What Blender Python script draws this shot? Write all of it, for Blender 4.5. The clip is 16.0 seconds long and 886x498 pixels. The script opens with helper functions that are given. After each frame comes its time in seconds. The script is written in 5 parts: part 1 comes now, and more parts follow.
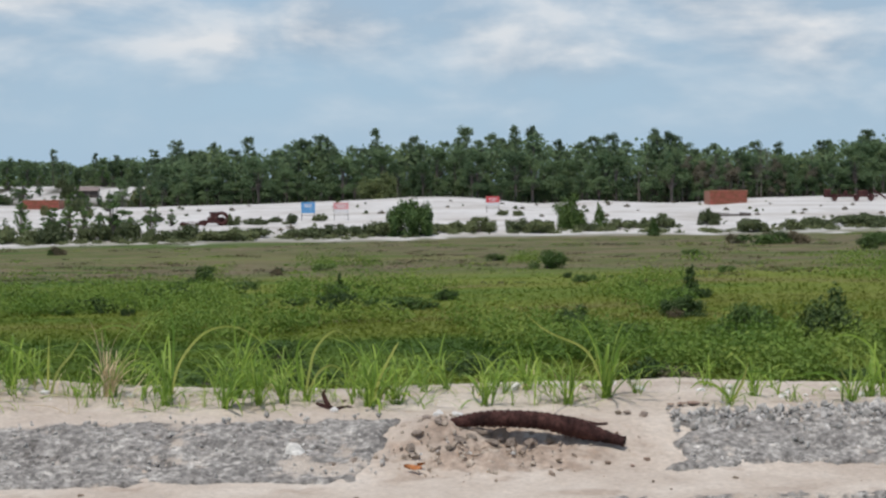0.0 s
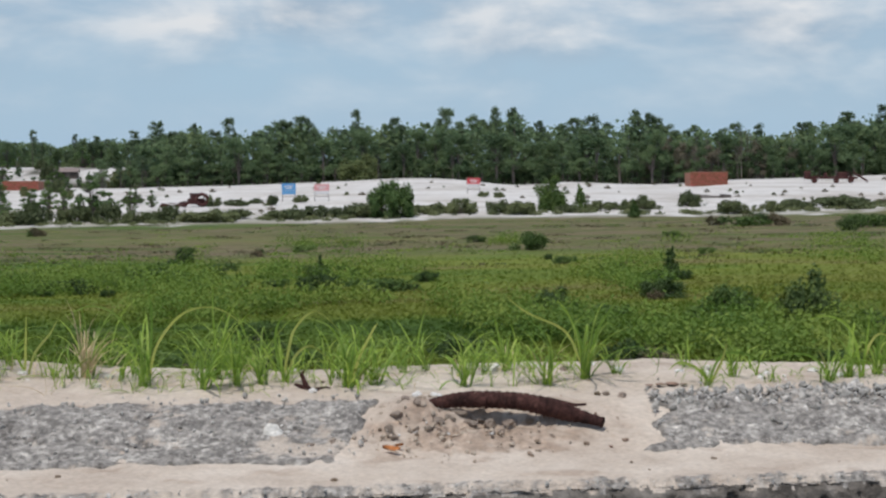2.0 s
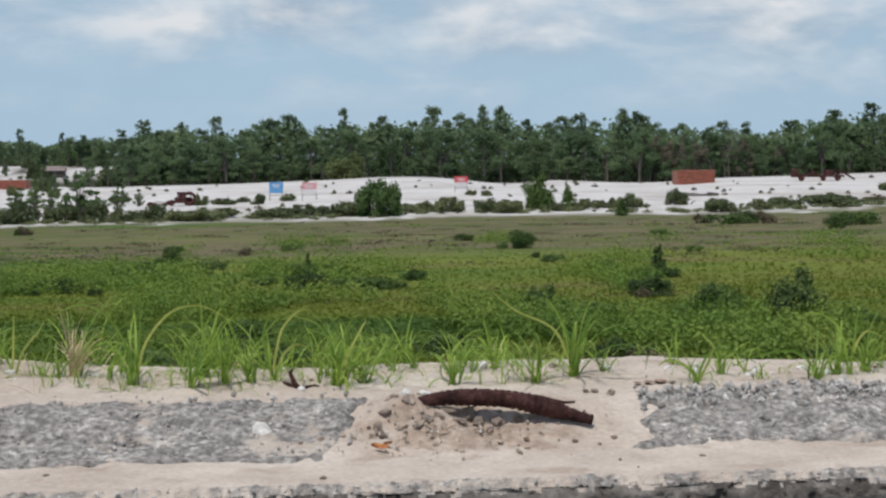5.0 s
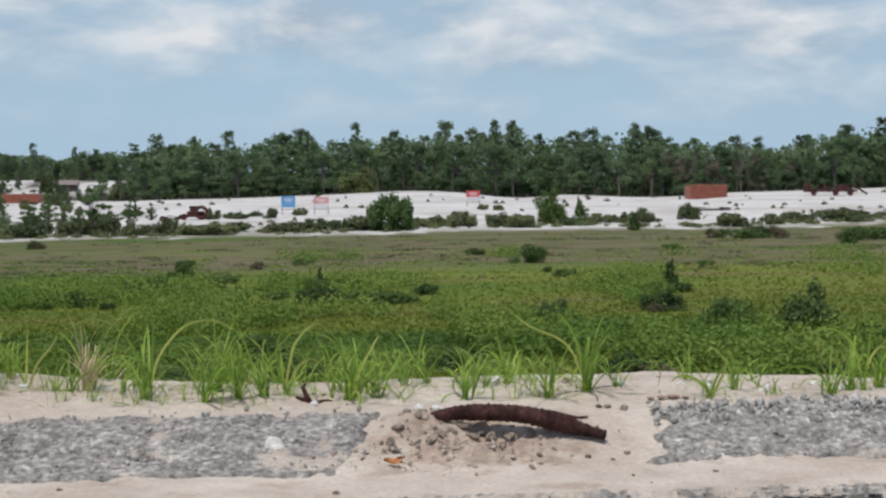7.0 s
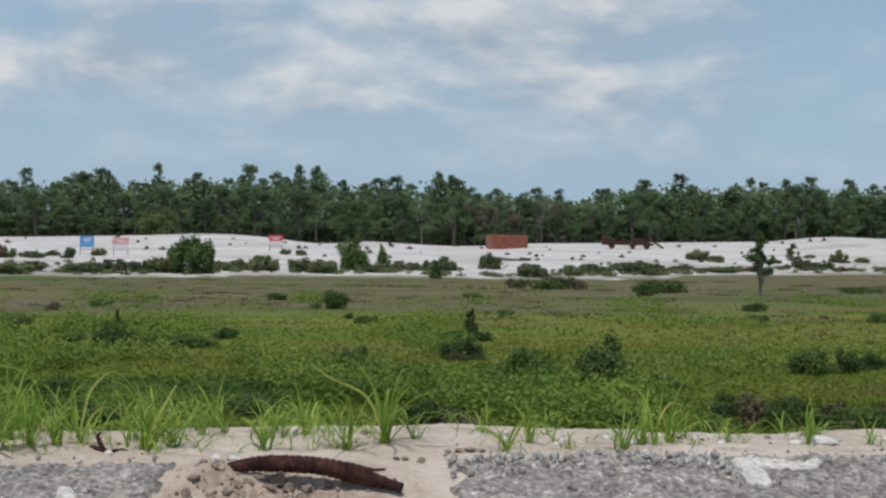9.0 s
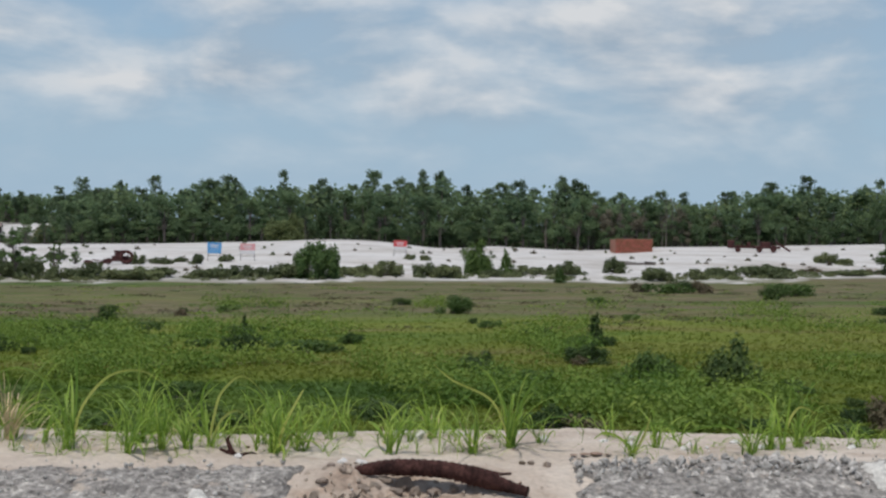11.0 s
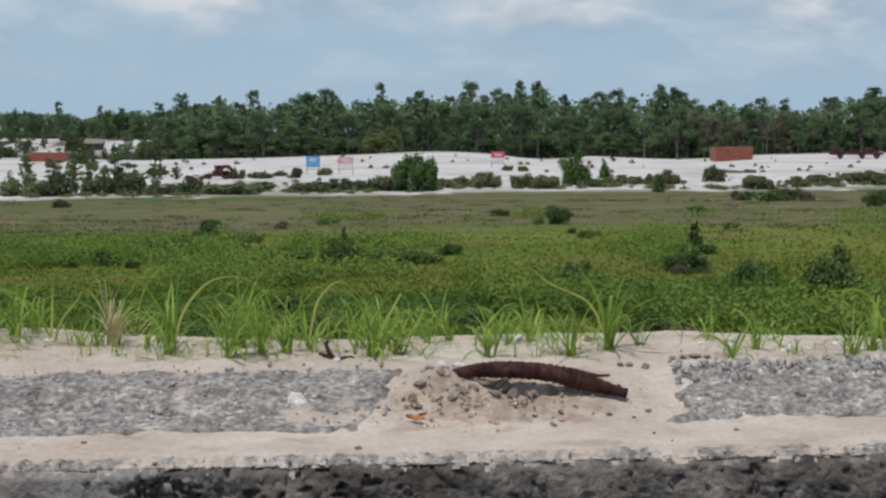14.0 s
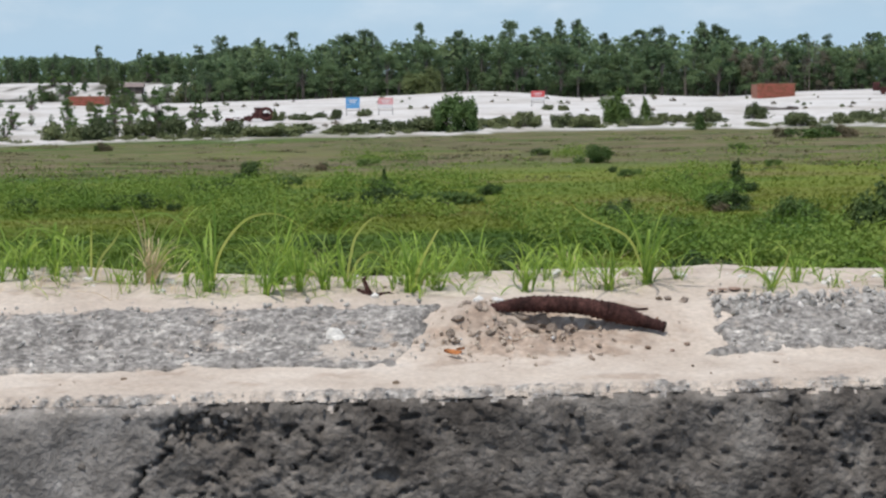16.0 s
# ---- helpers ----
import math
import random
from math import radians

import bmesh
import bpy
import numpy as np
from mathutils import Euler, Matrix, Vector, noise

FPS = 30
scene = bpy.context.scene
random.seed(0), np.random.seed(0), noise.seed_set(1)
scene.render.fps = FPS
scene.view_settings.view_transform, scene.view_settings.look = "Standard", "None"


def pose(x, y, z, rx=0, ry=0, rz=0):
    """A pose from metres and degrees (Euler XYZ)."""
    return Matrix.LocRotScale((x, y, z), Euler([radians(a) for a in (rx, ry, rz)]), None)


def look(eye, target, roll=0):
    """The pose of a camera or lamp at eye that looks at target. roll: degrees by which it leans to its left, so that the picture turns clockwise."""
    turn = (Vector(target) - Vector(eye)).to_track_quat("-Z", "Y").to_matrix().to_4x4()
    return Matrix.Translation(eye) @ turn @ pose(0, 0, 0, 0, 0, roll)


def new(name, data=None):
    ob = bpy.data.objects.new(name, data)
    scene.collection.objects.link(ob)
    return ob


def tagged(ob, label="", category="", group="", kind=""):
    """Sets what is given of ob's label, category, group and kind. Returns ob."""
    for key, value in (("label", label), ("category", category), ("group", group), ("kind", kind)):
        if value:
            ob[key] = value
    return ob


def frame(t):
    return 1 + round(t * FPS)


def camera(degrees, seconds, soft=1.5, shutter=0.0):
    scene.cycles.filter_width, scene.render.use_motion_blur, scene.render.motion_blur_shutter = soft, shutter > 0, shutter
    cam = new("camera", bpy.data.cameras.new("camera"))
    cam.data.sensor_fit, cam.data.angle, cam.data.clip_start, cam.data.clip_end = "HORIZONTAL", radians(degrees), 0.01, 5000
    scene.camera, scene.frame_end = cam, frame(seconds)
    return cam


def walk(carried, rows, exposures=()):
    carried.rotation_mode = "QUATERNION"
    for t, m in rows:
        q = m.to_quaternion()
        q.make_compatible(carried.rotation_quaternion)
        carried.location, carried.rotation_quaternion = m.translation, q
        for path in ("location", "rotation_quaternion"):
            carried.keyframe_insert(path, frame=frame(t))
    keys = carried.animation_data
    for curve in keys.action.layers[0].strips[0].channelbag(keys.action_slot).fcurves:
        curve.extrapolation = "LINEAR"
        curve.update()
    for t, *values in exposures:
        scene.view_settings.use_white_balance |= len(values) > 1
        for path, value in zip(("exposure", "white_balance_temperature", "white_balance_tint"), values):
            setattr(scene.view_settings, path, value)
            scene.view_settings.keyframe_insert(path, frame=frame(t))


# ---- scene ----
cam = camera(29.29, 16.0, soft=2.5)
PATH = [
    (0, pose(-0.000, 0.000, 1.045, 88.167, 0, 0.000) @ pose(0, 0, 0, 0, 0, -0.305)),
    (0.5, pose(0.006, 0.009, 1.043, 88.141, 0, -0.068) @ pose(0, 0, 0, 0, 0, -0.295)),
    (1, pose(-0.002, 0.014, 1.038, 88.049, 0, -0.018) @ pose(0, 0, 0, 0, 0, -0.249)),
    (1.5, pose(0.004, 0.016, 1.045, 87.610, 0, -0.915) @ pose(0, 0, 0, 0, 0, -0.095)),
    (2, pose(0.008, 0.014, 1.041, 87.539, 0, -0.646) @ pose(0, 0, 0, 0, 0, -0.237)),
    (2.5, pose(0.006, 0.017, 1.039, 87.752, 0, -0.557) @ pose(0, 0, 0, 0, 0, -0.362)),
    (3, pose(0.001, 0.015, 1.044, 87.855, 0, -0.403) @ pose(0, 0, 0, 0, 0, -0.349)),
    (3.5, pose(-0.006, 0.013, 1.043, 87.565, 0, -0.549) @ pose(0, 0, 0, 0, 0, -0.428)),
    (4, pose(0.007, 0.014, 1.037, 87.393, 0, -1.074) @ pose(0, 0, 0, 0, 0, -0.314)),
    (6.5, pose(-0.000, 0.016, 1.041, 87.771, 0, -0.927) @ pose(0, 0, 0, 0, 0, -0.176)),
    (7, pose(0.000, 0.014, 1.041, 87.971, 0, -0.665) @ pose(0, 0, 0, 0, 0, -0.250)),
    (7.5, pose(-0.088, 0.005, 1.051, 88.498, 0, -2.078) @ pose(0, 0, 0, 0, 0, -0.133)),
    (8, pose(0.094, -0.018, 1.032, 88.634, 0, -4.262) @ pose(0, 0, 0, 0, 0, 0.198)),
    (8.5, pose(-0.004, -0.035, 1.058, 88.818, 0, -5.401) @ pose(0, 0, 0, 0, 0, 0.383)),
    (9, pose(-0.001, -0.009, 1.065, 89.583, 0, -7.324) @ pose(0, 0, 0, 0, 0, 1.226)),
    (9.5, pose(-0.006, -0.029, 1.066, 90.093, 0, -5.279) @ pose(0, 0, 0, 0, 0, 0.821)),
    (12, pose(-0.006, -0.028, 1.063, 89.344, 0, -2.029) @ pose(0, 0, 0, 0, 0, 0.807)),
    (12.5, pose(-0.010, -0.023, 1.061, 89.299, 0, -0.673) @ pose(0, 0, 0, 0, 0, 0.672)),
    (13, pose(-0.006, -0.019, 1.052, 89.039, 0, -0.027) @ pose(0, 0, 0, 0, 0, 0.508)),
    (13.5, pose(-0.005, -0.013, 1.031, 87.547, 0, 0.387) @ pose(0, 0, 0, 0, 0, 0.179)),
    (14, pose(0.005, -0.002, 1.029, 86.649, 0, 0.157) @ pose(0, 0, 0, 0, 0, 0.070)),
    (14.5, pose(0.013, 0.004, 1.024, 86.138, 0, 0.742) @ pose(0, 0, 0, 0, 0, -0.113)),
    (15, pose(0.017, -0.001, 1.013, 85.928, 0, 1.333) @ pose(0, 0, 0, 0, 0, -0.329)),
    (15.5, pose(0.039, 0.006, 1.004, 85.152, 0, 1.633) @ pose(0, 0, 0, 0, 0, -0.540)),
    (16, pose(0.020, 0.011, 1.006, 84.644, 0, 1.552) @ pose(0, 0, 0, 0, 0, -0.529)),
]
walk(cam, PATH, exposures=((0, 0.0), (4, -0.02), (7, 0.0), (8, -0.13), (9, -0.17), (12, -0.15), (13.5, -0.16), (14.5, -0.07), (15.5, 0.10), (16, 0.22)))

# ---- world, sun ----
SUN_TURN, SUN_HEIGHT = radians(205), radians(68)
world = bpy.data.worlds.new("world")
scene.world = world
world.use_nodes = True
wn, wl = world.node_tree.nodes, world.node_tree.links
wn.clear()


def wnode(kind, **values):
    n = wn.new(kind)
    for k, v in values.items():
        n.inputs[int(k[1:])].default_value = v
    return n


sky = wn.new("ShaderNodeTexSky")
sky.sky_type, sky.sun_disc = "NISHITA", False
sky.sun_elevation, sky.sun_rotation = SUN_HEIGHT, SUN_TURN
sky.air_density, sky.dust_density, sky.ozone_density = 1.0, 0.8, 1.5
coord = wn.new("ShaderNodeTexCoord")
split = wn.new("ShaderNodeSeparateXYZ")
wl.new(coord.outputs["Generated"], split.inputs[0])
place = wn.new("ShaderNodeMapping")
place.inputs["Scale"].default_value = (1.0, 0.35, 2.4)
place.inputs["Location"].default_value = (2.3, 0.0, 0.7)
wl.new(coord.outputs["Generated"], place.inputs[0])
raised = wn.new("ShaderNodeVectorMath")
raised.operation = "ADD"
raised.inputs[1].default_value = (-0.006, 0, 0.035)
wl.new(place.outputs[0], raised.inputs[0])


def cloud_noise(vector):
    n = wnode("ShaderNodeTexNoise", i2=7.5, i3=9.0, i4=0.53)
    n.inputs["Distortion"].default_value = 0.15
    wl.new(vector, n.inputs["Vector"])
    return n.outputs[0]


def wmath(kind, a, b):
    n = wn.new("ShaderNodeMath")
    n.operation = kind
    for i, v in enumerate((a, b)):
        if isinstance(v, (int, float)):
            n.inputs[i].default_value = v
        else:
            wl.new(v, n.inputs[i])
    return n.outputs[0]


puffs, above = cloud_noise(place.outputs[0]), cloud_noise(raised.outputs[0])
# the larger banks of cloud over the woods: bearing, height, half width, half depth, weight
banks = 0.0
for bx, bz, bw, bh, weight in ((-0.21, 0.120, 0.085, 0.018, 0.26), (-0.075, 0.093, 0.10, 0.017, 0.24), (0.081, 0.126, 0.055, 0.016, 0.14), (0.150, 0.112, 0.065, 0.024, 0.12),
                               (0.205, 0.080, 0.045, 0.016, 0.13), (0.045, 0.076, 0.045, 0.008, 0.12), (-0.17, 0.086, 0.06, 0.007, 0.12), (-0.10, 0.122, 0.05, 0.010, -0.08), (0.02, 0.165, 0.22, 0.018, 0.10)):
    shift, thin, dot = (wn.new("ShaderNodeVectorMath") for _ in range(3))
    shift.operation, thin.operation, dot.operation = "SUBTRACT", "MULTIPLY", "DOT_PRODUCT"
    shift.inputs[1].default_value = (bx, 0, bz)
    thin.inputs[1].default_value = (1 / bw, 0, 1 / bh)
    wl.new(coord.outputs["Generated"], shift.inputs[0])
    wl.new(shift.outputs[0], thin.inputs[0])
    wl.new(thin.outputs[0], dot.inputs[0])
    wl.new(thin.outputs[0], dot.inputs[1])
    banks = wmath("ADD", wmath("MULTIPLY", wmath("POWER", 0.3679, dot.outputs["Value"]), weight), banks)
cover = wn.new("ShaderNodeValToRGB")
cover.color_ramp.elements[0].position, cover.color_ramp.elements[1].position = 0.36, 0.72
wl.new(wmath("ADD", puffs, banks), cover.inputs[0])
lit = wmath("ADD", wmath("MULTIPLY", wmath("SUBTRACT", puffs, above), 3.2), wmath("ADD", wmath("MULTIPLY", puffs, 0.6), wmath("MULTIPLY", banks, 1.0)))
tone = wn.new("ShaderNodeValToRGB")
tone.color_ramp.elements[0].position, tone.color_ramp.elements[1].position = 0.12, 0.72
tone.color_ramp.elements[0].color = (0.41, 0.51, 0.62, 1)
tone.color_ramp.elements[1].color = (0.78, 0.805, 0.835, 1)
wl.new(lit, tone.inputs[0])
bright = wn.new("ShaderNodeVectorMath")
bright.operation = "SCALE"
bright.inputs["Scale"].default_value = 9.4
wl.new(tone.outputs[0], bright.inputs[0])
clear = wn.new("ShaderNodeMixRGB")
clear.blend_type = "MULTIPLY"
clear.inputs[0].default_value = 1.0
clear.inputs[2].default_value = (0.92, 1.0, 1.08, 1)
wl.new(sky.outputs[0], clear.inputs[1])
low = wn.new("ShaderNodeMapRange")
low.interpolation_type = "SMOOTHSTEP"
low.inputs[1].default_value, low.inputs[2].default_value, low.inputs[3].default_value, low.inputs[4].default_value = -0.02, 0.30, 0.9, 0.0
wl.new(split.outputs[2], low.inputs[0])
hazy = wn.new("ShaderNodeMixRGB")
hazy.inputs[2].default_value = (3.8, 5.4, 7.1, 1)
wl.new(low.outputs[0], hazy.inputs[0])
wl.new(clear.outputs[0], hazy.inputs[1])
blend = wn.new("ShaderNodeMixRGB")
rising = wn.new("ShaderNodeMapRange")
rising.inputs[1].default_value, rising.inputs[2].default_value, rising.inputs[3].default_value = 0.02, 0.09, 0.15
wl.new(split.outputs[2], rising.inputs[0])
veil = wn.new("ShaderNodeMath")
veil.operation = "MULTIPLY"
wl.new(cover.outputs[0], veil.inputs[0])
wl.new(rising.outputs[0], veil.inputs[1])
wl.new(veil.outputs[0], blend.inputs[0])
wl.new(hazy.outputs[0], blend.inputs[1])
wl.new(bright.outputs[0], blend.inputs[2])
back = wnode("ShaderNodeBackground", i1=0.10)
wl.new(blend.outputs[0], back.inputs[0])
outw = wn.new("ShaderNodeOutputWorld")
wl.new(back.outputs[0], outw.inputs[0])

sun = new("sun", bpy.data.lights.new("sun", "SUN"))
sun.data.energy, sun.data.angle, sun.data.color = 2.9, radians(2), (1.0, 0.95, 0.88)
sun.matrix_world = look((math.sin(SUN_TURN) * 40, math.cos(SUN_TURN) * 40, 40 * math.tan(SUN_HEIGHT)), (0, 0, 0))

# ---- materials ----


def material(name, colors, scale=5.0, rough=0.9, bump=0.0, bump_scale=60.0, metal=0.0, stretch=(1, 1, 1), vary=0.0, island=0.0,
             fine=0.35, fine_scale=40.0, detail=6.0, trans=0.0, spec=0.3, zone=None, cells=0.0, cell_mix=0.5, span=(0.3, 0.7)):
    """Base colour from a broad noise over a ramp, broken by a fine noise, with relief."""
    m = bpy.data.materials.new(name)
    m.use_nodes = True
    n, l = m.node_tree.nodes, m.node_tree.links
    p = n["Principled BSDF"]
    p.inputs["Roughness"].default_value, p.inputs["Metallic"].default_value = rough, metal
    p.inputs["Specular IOR Level"].default_value = spec
    tc, mp = n.new("ShaderNodeTexCoord"), n.new("ShaderNodeMapping")
    mp.inputs["Scale"].default_value = stretch
    l.new(tc.outputs["Object"], mp.inputs[0])
    a, ramp = n.new("ShaderNodeTexNoise"), n.new("ShaderNodeValToRGB")
    a.inputs["Scale"].default_value, a.inputs["Detail"].default_value, a.inputs["Roughness"].default_value = scale, detail, 0.62
    l.new(mp.outputs[0], a.inputs["Vector"])
    el = ramp.color_ramp.elements
    while len(el) < len(colors):
        el.new(0.5)
    for i, c in enumerate(colors):
        el[i].position, el[i].color = span[0] + (span[1] - span[0]) * i / max(1, len(colors) - 1), (*c, 1)
    l.new(a.outputs[0], ramp.inputs[0])
    b, mul = n.new("ShaderNodeTexNoise"), n.new("ShaderNodeMapRange")
    b.inputs["Scale"].default_value, b.inputs["Detail"].default_value = fine_scale, 4.0
    l.new(mp.outputs[0], b.inputs["Vector"])
    mul.inputs[1].default_value, mul.inputs[2].default_value = 0.25, 0.75
    mul.inputs[3].default_value, mul.inputs[4].default_value = 1 - fine, 1 + fine
    l.new(b.outputs[0], mul.inputs[0])
    scl = n.new("ShaderNodeVectorMath")
    scl.operation = "SCALE"
    l.new(ramp.outputs[0], scl.inputs[0])
    l.new(mul.outputs[0], scl.inputs["Scale"])
    last = scl.outputs[0]
    if cells:
        # single bits of aggregate, each of its own tone
        warp, wa, vo, vr, cm = (n.new("ShaderNode" + k) for k in ("TexNoise", "VectorMath", "TexVoronoi", "MapRange", "VectorMath"))
        warp.inputs["Scale"].default_value = cells * 0.8
        l.new(mp.outputs[0], warp.inputs["Vector"])
        wa.operation = "MULTIPLY_ADD"
        wa.inputs[1].default_value = (0.5 / cells,) * 3
        l.new(warp.outputs["Color"], wa.inputs[0])
        l.new(mp.outputs[0], wa.inputs[2])
        vo.inputs["Scale"].default_value = cells
        l.new(wa.outputs[0], vo.inputs["Vector"])
        vs = n.new("ShaderNodeSeparateColor")
        l.new(vo.outputs["Color"], vs.inputs[0])
        l.new(vs.outputs[0], vr.inputs[0])
        vr.inputs[3].default_value, vr.inputs[4].default_value = 1 - cell_mix, 1 + cell_mix
        cm.operation = "SCALE"
        l.new(last, cm.inputs[0])
        l.new(vr.outputs[0], cm.inputs["Scale"])
        last = cm.outputs[0]
    if zone:
        # another growth takes over farther out, with a ragged border
        sep, wob, add, zr, zm = (n.new("ShaderNode" + k) for k in ("SeparateXYZ", "TexNoise", "Math", "MapRange", "MixRGB"))
        l.new(tc.outputs["Object"], sep.inputs[0])
        band = n.new("ShaderNodeMapping")
        band.inputs["Scale"].default_value = (0.22, 1, 1)
        l.new(tc.outputs["Object"], band.inputs[0])
        l.new(band.outputs[0], wob.inputs["Vector"])
        wob.inputs["Scale"].default_value = 0.06
        add.operation = "MULTIPLY_ADD"
        add.inputs[1].default_value = 150.0
        l.new(wob.outputs[0], add.inputs[0])
        l.new(sep.outputs[1], add.inputs[2])
        l.new(add.outputs[0], zr.inputs[0])
        zr.inputs[1].default_value, zr.inputs[2].default_value = zone[0] + 75, zone[1] + 75
        zr.inputs[4].default_value = zone[3]
        l.new(zr.outputs[0], zm.inputs[0])
        l.new(last, zm.inputs[1])
        streak, two, grain, gr, both = (n.new("ShaderNode" + k) for k in ("TexNoise", "ValToRGB", "TexNoise", "MapRange", "VectorMath"))
        streak.inputs["Scale"].default_value, streak.inputs["Detail"].default_value, streak.inputs["Roughness"].default_value = 0.13, 9.0, 0.66
        l.new(band.outputs[0], streak.inputs["Vector"])
        l.new(streak.outputs[0], two.inputs[0])
        for q in range(len(zone[4]) - 2):
            two.color_ramp.elements.new(0.5)
        for q, c in enumerate(zone[4]):
            two.color_ramp.elements[q].position, two.color_ramp.elements[q].color = 0.36 + 0.28 * q / (len(zone[4]) - 1), (*c, 1)
        grain.inputs["Scale"].default_value, grain.inputs["Detail"].default_value = 1.3, 5.0
        l.new(band.outputs[0], grain.inputs["Vector"])
        l.new(grain.outputs[0], gr.inputs[0])
        gr.inputs[1].default_value, gr.inputs[2].default_value, gr.inputs[3].default_value, gr.inputs[4].default_value = 0.32, 0.68, 0.62, 1.38
        both.operation = "SCALE"
        l.new(two.outputs[0], both.inputs[0])
        l.new(gr.outputs[0], both.inputs["Scale"])
        l.new(both.outputs[0], zm.inputs[2])
        last = zm.outputs[0]
    for on, source, out in ((vary, "ShaderNodeObjectInfo", "Random"), (island, "ShaderNodeNewGeometry", "Random Per Island")):
        if on:
            r, k, hs = n.new(source), n.new("ShaderNodeMapRange"), n.new("ShaderNodeHueSaturation")
            l.new(r.outputs[out], k.inputs[0])
            k.inputs[3].default_value, k.inputs[4].default_value = 1 - on, 1 + on
            h = n.new("ShaderNodeMapRange")
            h.inputs[3].default_value, h.inputs[4].default_value = 0.5 + 0.045 * on, 0.5 - 0.045 * on
            l.new(r.outputs[out], h.inputs[0])
            l.new(h.outputs[0], hs.inputs["Hue"])
            l.new(k.outputs[0], hs.inputs["Value"])
            l.new(last, hs.inputs["Color"])
            last = hs.outputs[0]
    l.new(last, p.inputs["Base Color"])
    if bump:
        c, bp = n.new("ShaderNodeTexNoise"), n.new("ShaderNodeBump")
        c.inputs["Scale"].default_value, c.inputs["Detail"].default_value = bump_scale, 6.0
        l.new(mp.outputs[0], c.inputs["Vector"])
        bp.inputs["Strength"].default_value, bp.inputs["Distance"].default_value = bump, 1.0 / bump_scale
        l.new(c.outputs[0], bp.inputs["Height"])
        l.new(bp.outputs[0], p.inputs["Normal"])
    if trans:
        t, mx = n.new("ShaderNodeBsdfTranslucent"), n.new("ShaderNodeMixShader")
        l.new(last, t.inputs[0])
        mx.inputs[0].default_value = trans
        l.new(p.outputs[0], mx.inputs[1])
        l.new(t.outputs[0], mx.inputs[2])
        l.new(mx.outputs[0], n["Material Output"].inputs[0])
    return m


def mixed(name, first, second, attribute):
    """One surface that passes from the first material to the second by a mesh attribute with a ragged border."""
    m = first.copy()
    m.name = name
    n, l = m.node_tree.nodes, m.node_tree.links
    p = n["Principled BSDF"]
    base = p.inputs["Base Color"].links[0].from_socket
    o = second.node_tree
    made = {}
    for x in o.nodes:
        if x.bl_idname in ("ShaderNodeBsdfPrincipled", "ShaderNodeOutputMaterial", "ShaderNodeBump"):
            continue
        y = n.new(x.bl_idname)
        made[x.name] = y
        for i, s in enumerate(x.inputs):
            if hasattr(s, "default_value"):
                y.inputs[i].default_value = s.default_value
        if x.bl_idname in ("ShaderNodeVectorMath", "ShaderNodeMath"):
            y.operation = x.operation
        if x.bl_idname == "ShaderNodeValToRGB":
            while len(y.color_ramp.elements) < len(x.color_ramp.elements):
                y.color_ramp.elements.new(0.5)
            for a, b in zip(y.color_ramp.elements, x.color_ramp.elements):
                a.position, a.color = b.position, b.color
    for k in o.links:
        if k.from_node.name in made and k.to_node.name in made:
            i = list(k.from_node.outputs).index(k.from_socket)
            j = list(k.to_node.inputs).index(k.to_socket)
            l.new(made[k.from_node.name].outputs[i], made[k.to_node.name].inputs[j])
    k = o.nodes["Principled BSDF"].inputs["Base Color"].links[0]
    other = made[k.from_node.name].outputs[list(k.from_node.outputs).index(k.from_socket)]
    at, mx = n.new("ShaderNodeAttribute"), n.new("ShaderNodeMixRGB")
    at.attribute_name = attribute
    l.new(at.outputs["Fac"], mx.inputs[0])
    l.new(base, mx.inputs[1])
    l.new(other, mx.inputs[2])
    l.new(mx.outputs[0], p.inputs["Base Color"])
    return m


SAND = material("sand", [(0.41, 0.335, 0.275), (0.515, 0.44, 0.37), (0.60, 0.53, 0.46)], 2.2, 0.95, 0.6, 90, fine=0.16, fine_scale=45)
WHITE_SAND = material("white_sand", [(0.38, 0.345, 0.31), (0.54, 0.52, 0.50), (0.60, 0.588, 0.575)], 0.16, 0.95, 0.3, 2, fine=0.12, fine_scale=0.9, stretch=(0.5, 1, 1))
REEDS = ((0.052, 0.092, 0.014), (0.07, 0.105, 0.017), (0.13, 0.092, 0.055), (0.076, 0.102, 0.019), (0.155, 0.116, 0.08), (0.115, 0.088, 0.046), (0.06, 0.096, 0.016))
MARSH = material("marsh", [(0.050, 0.098, 0.012), (0.088, 0.142, 0.015), (0.130, 0.166, 0.020), (0.147, 0.168, 0.026), (0.15, 0.124, 0.05)], 0.10, 0.95, 0.5, 3, stretch=(0.3, 1, 1), fine=0.15, fine_scale=1.2, zone=(100, 132, None, 0.92, REEDS), span=(0.32, 0.68))
ROAD = material("road", [(0.10, 0.10, 0.10), (0.16, 0.15, 0.15)], 1.5, 0.9, 0.4, 120)
LITTER = material("forest_litter", [(0.03, 0.035, 0.018), (0.06, 0.05, 0.03)], 0.4, 0.95)
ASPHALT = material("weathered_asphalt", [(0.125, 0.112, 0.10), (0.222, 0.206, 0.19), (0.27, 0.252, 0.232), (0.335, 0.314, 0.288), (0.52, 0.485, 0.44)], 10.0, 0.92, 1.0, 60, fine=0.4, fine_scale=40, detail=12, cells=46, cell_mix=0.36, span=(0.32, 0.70))
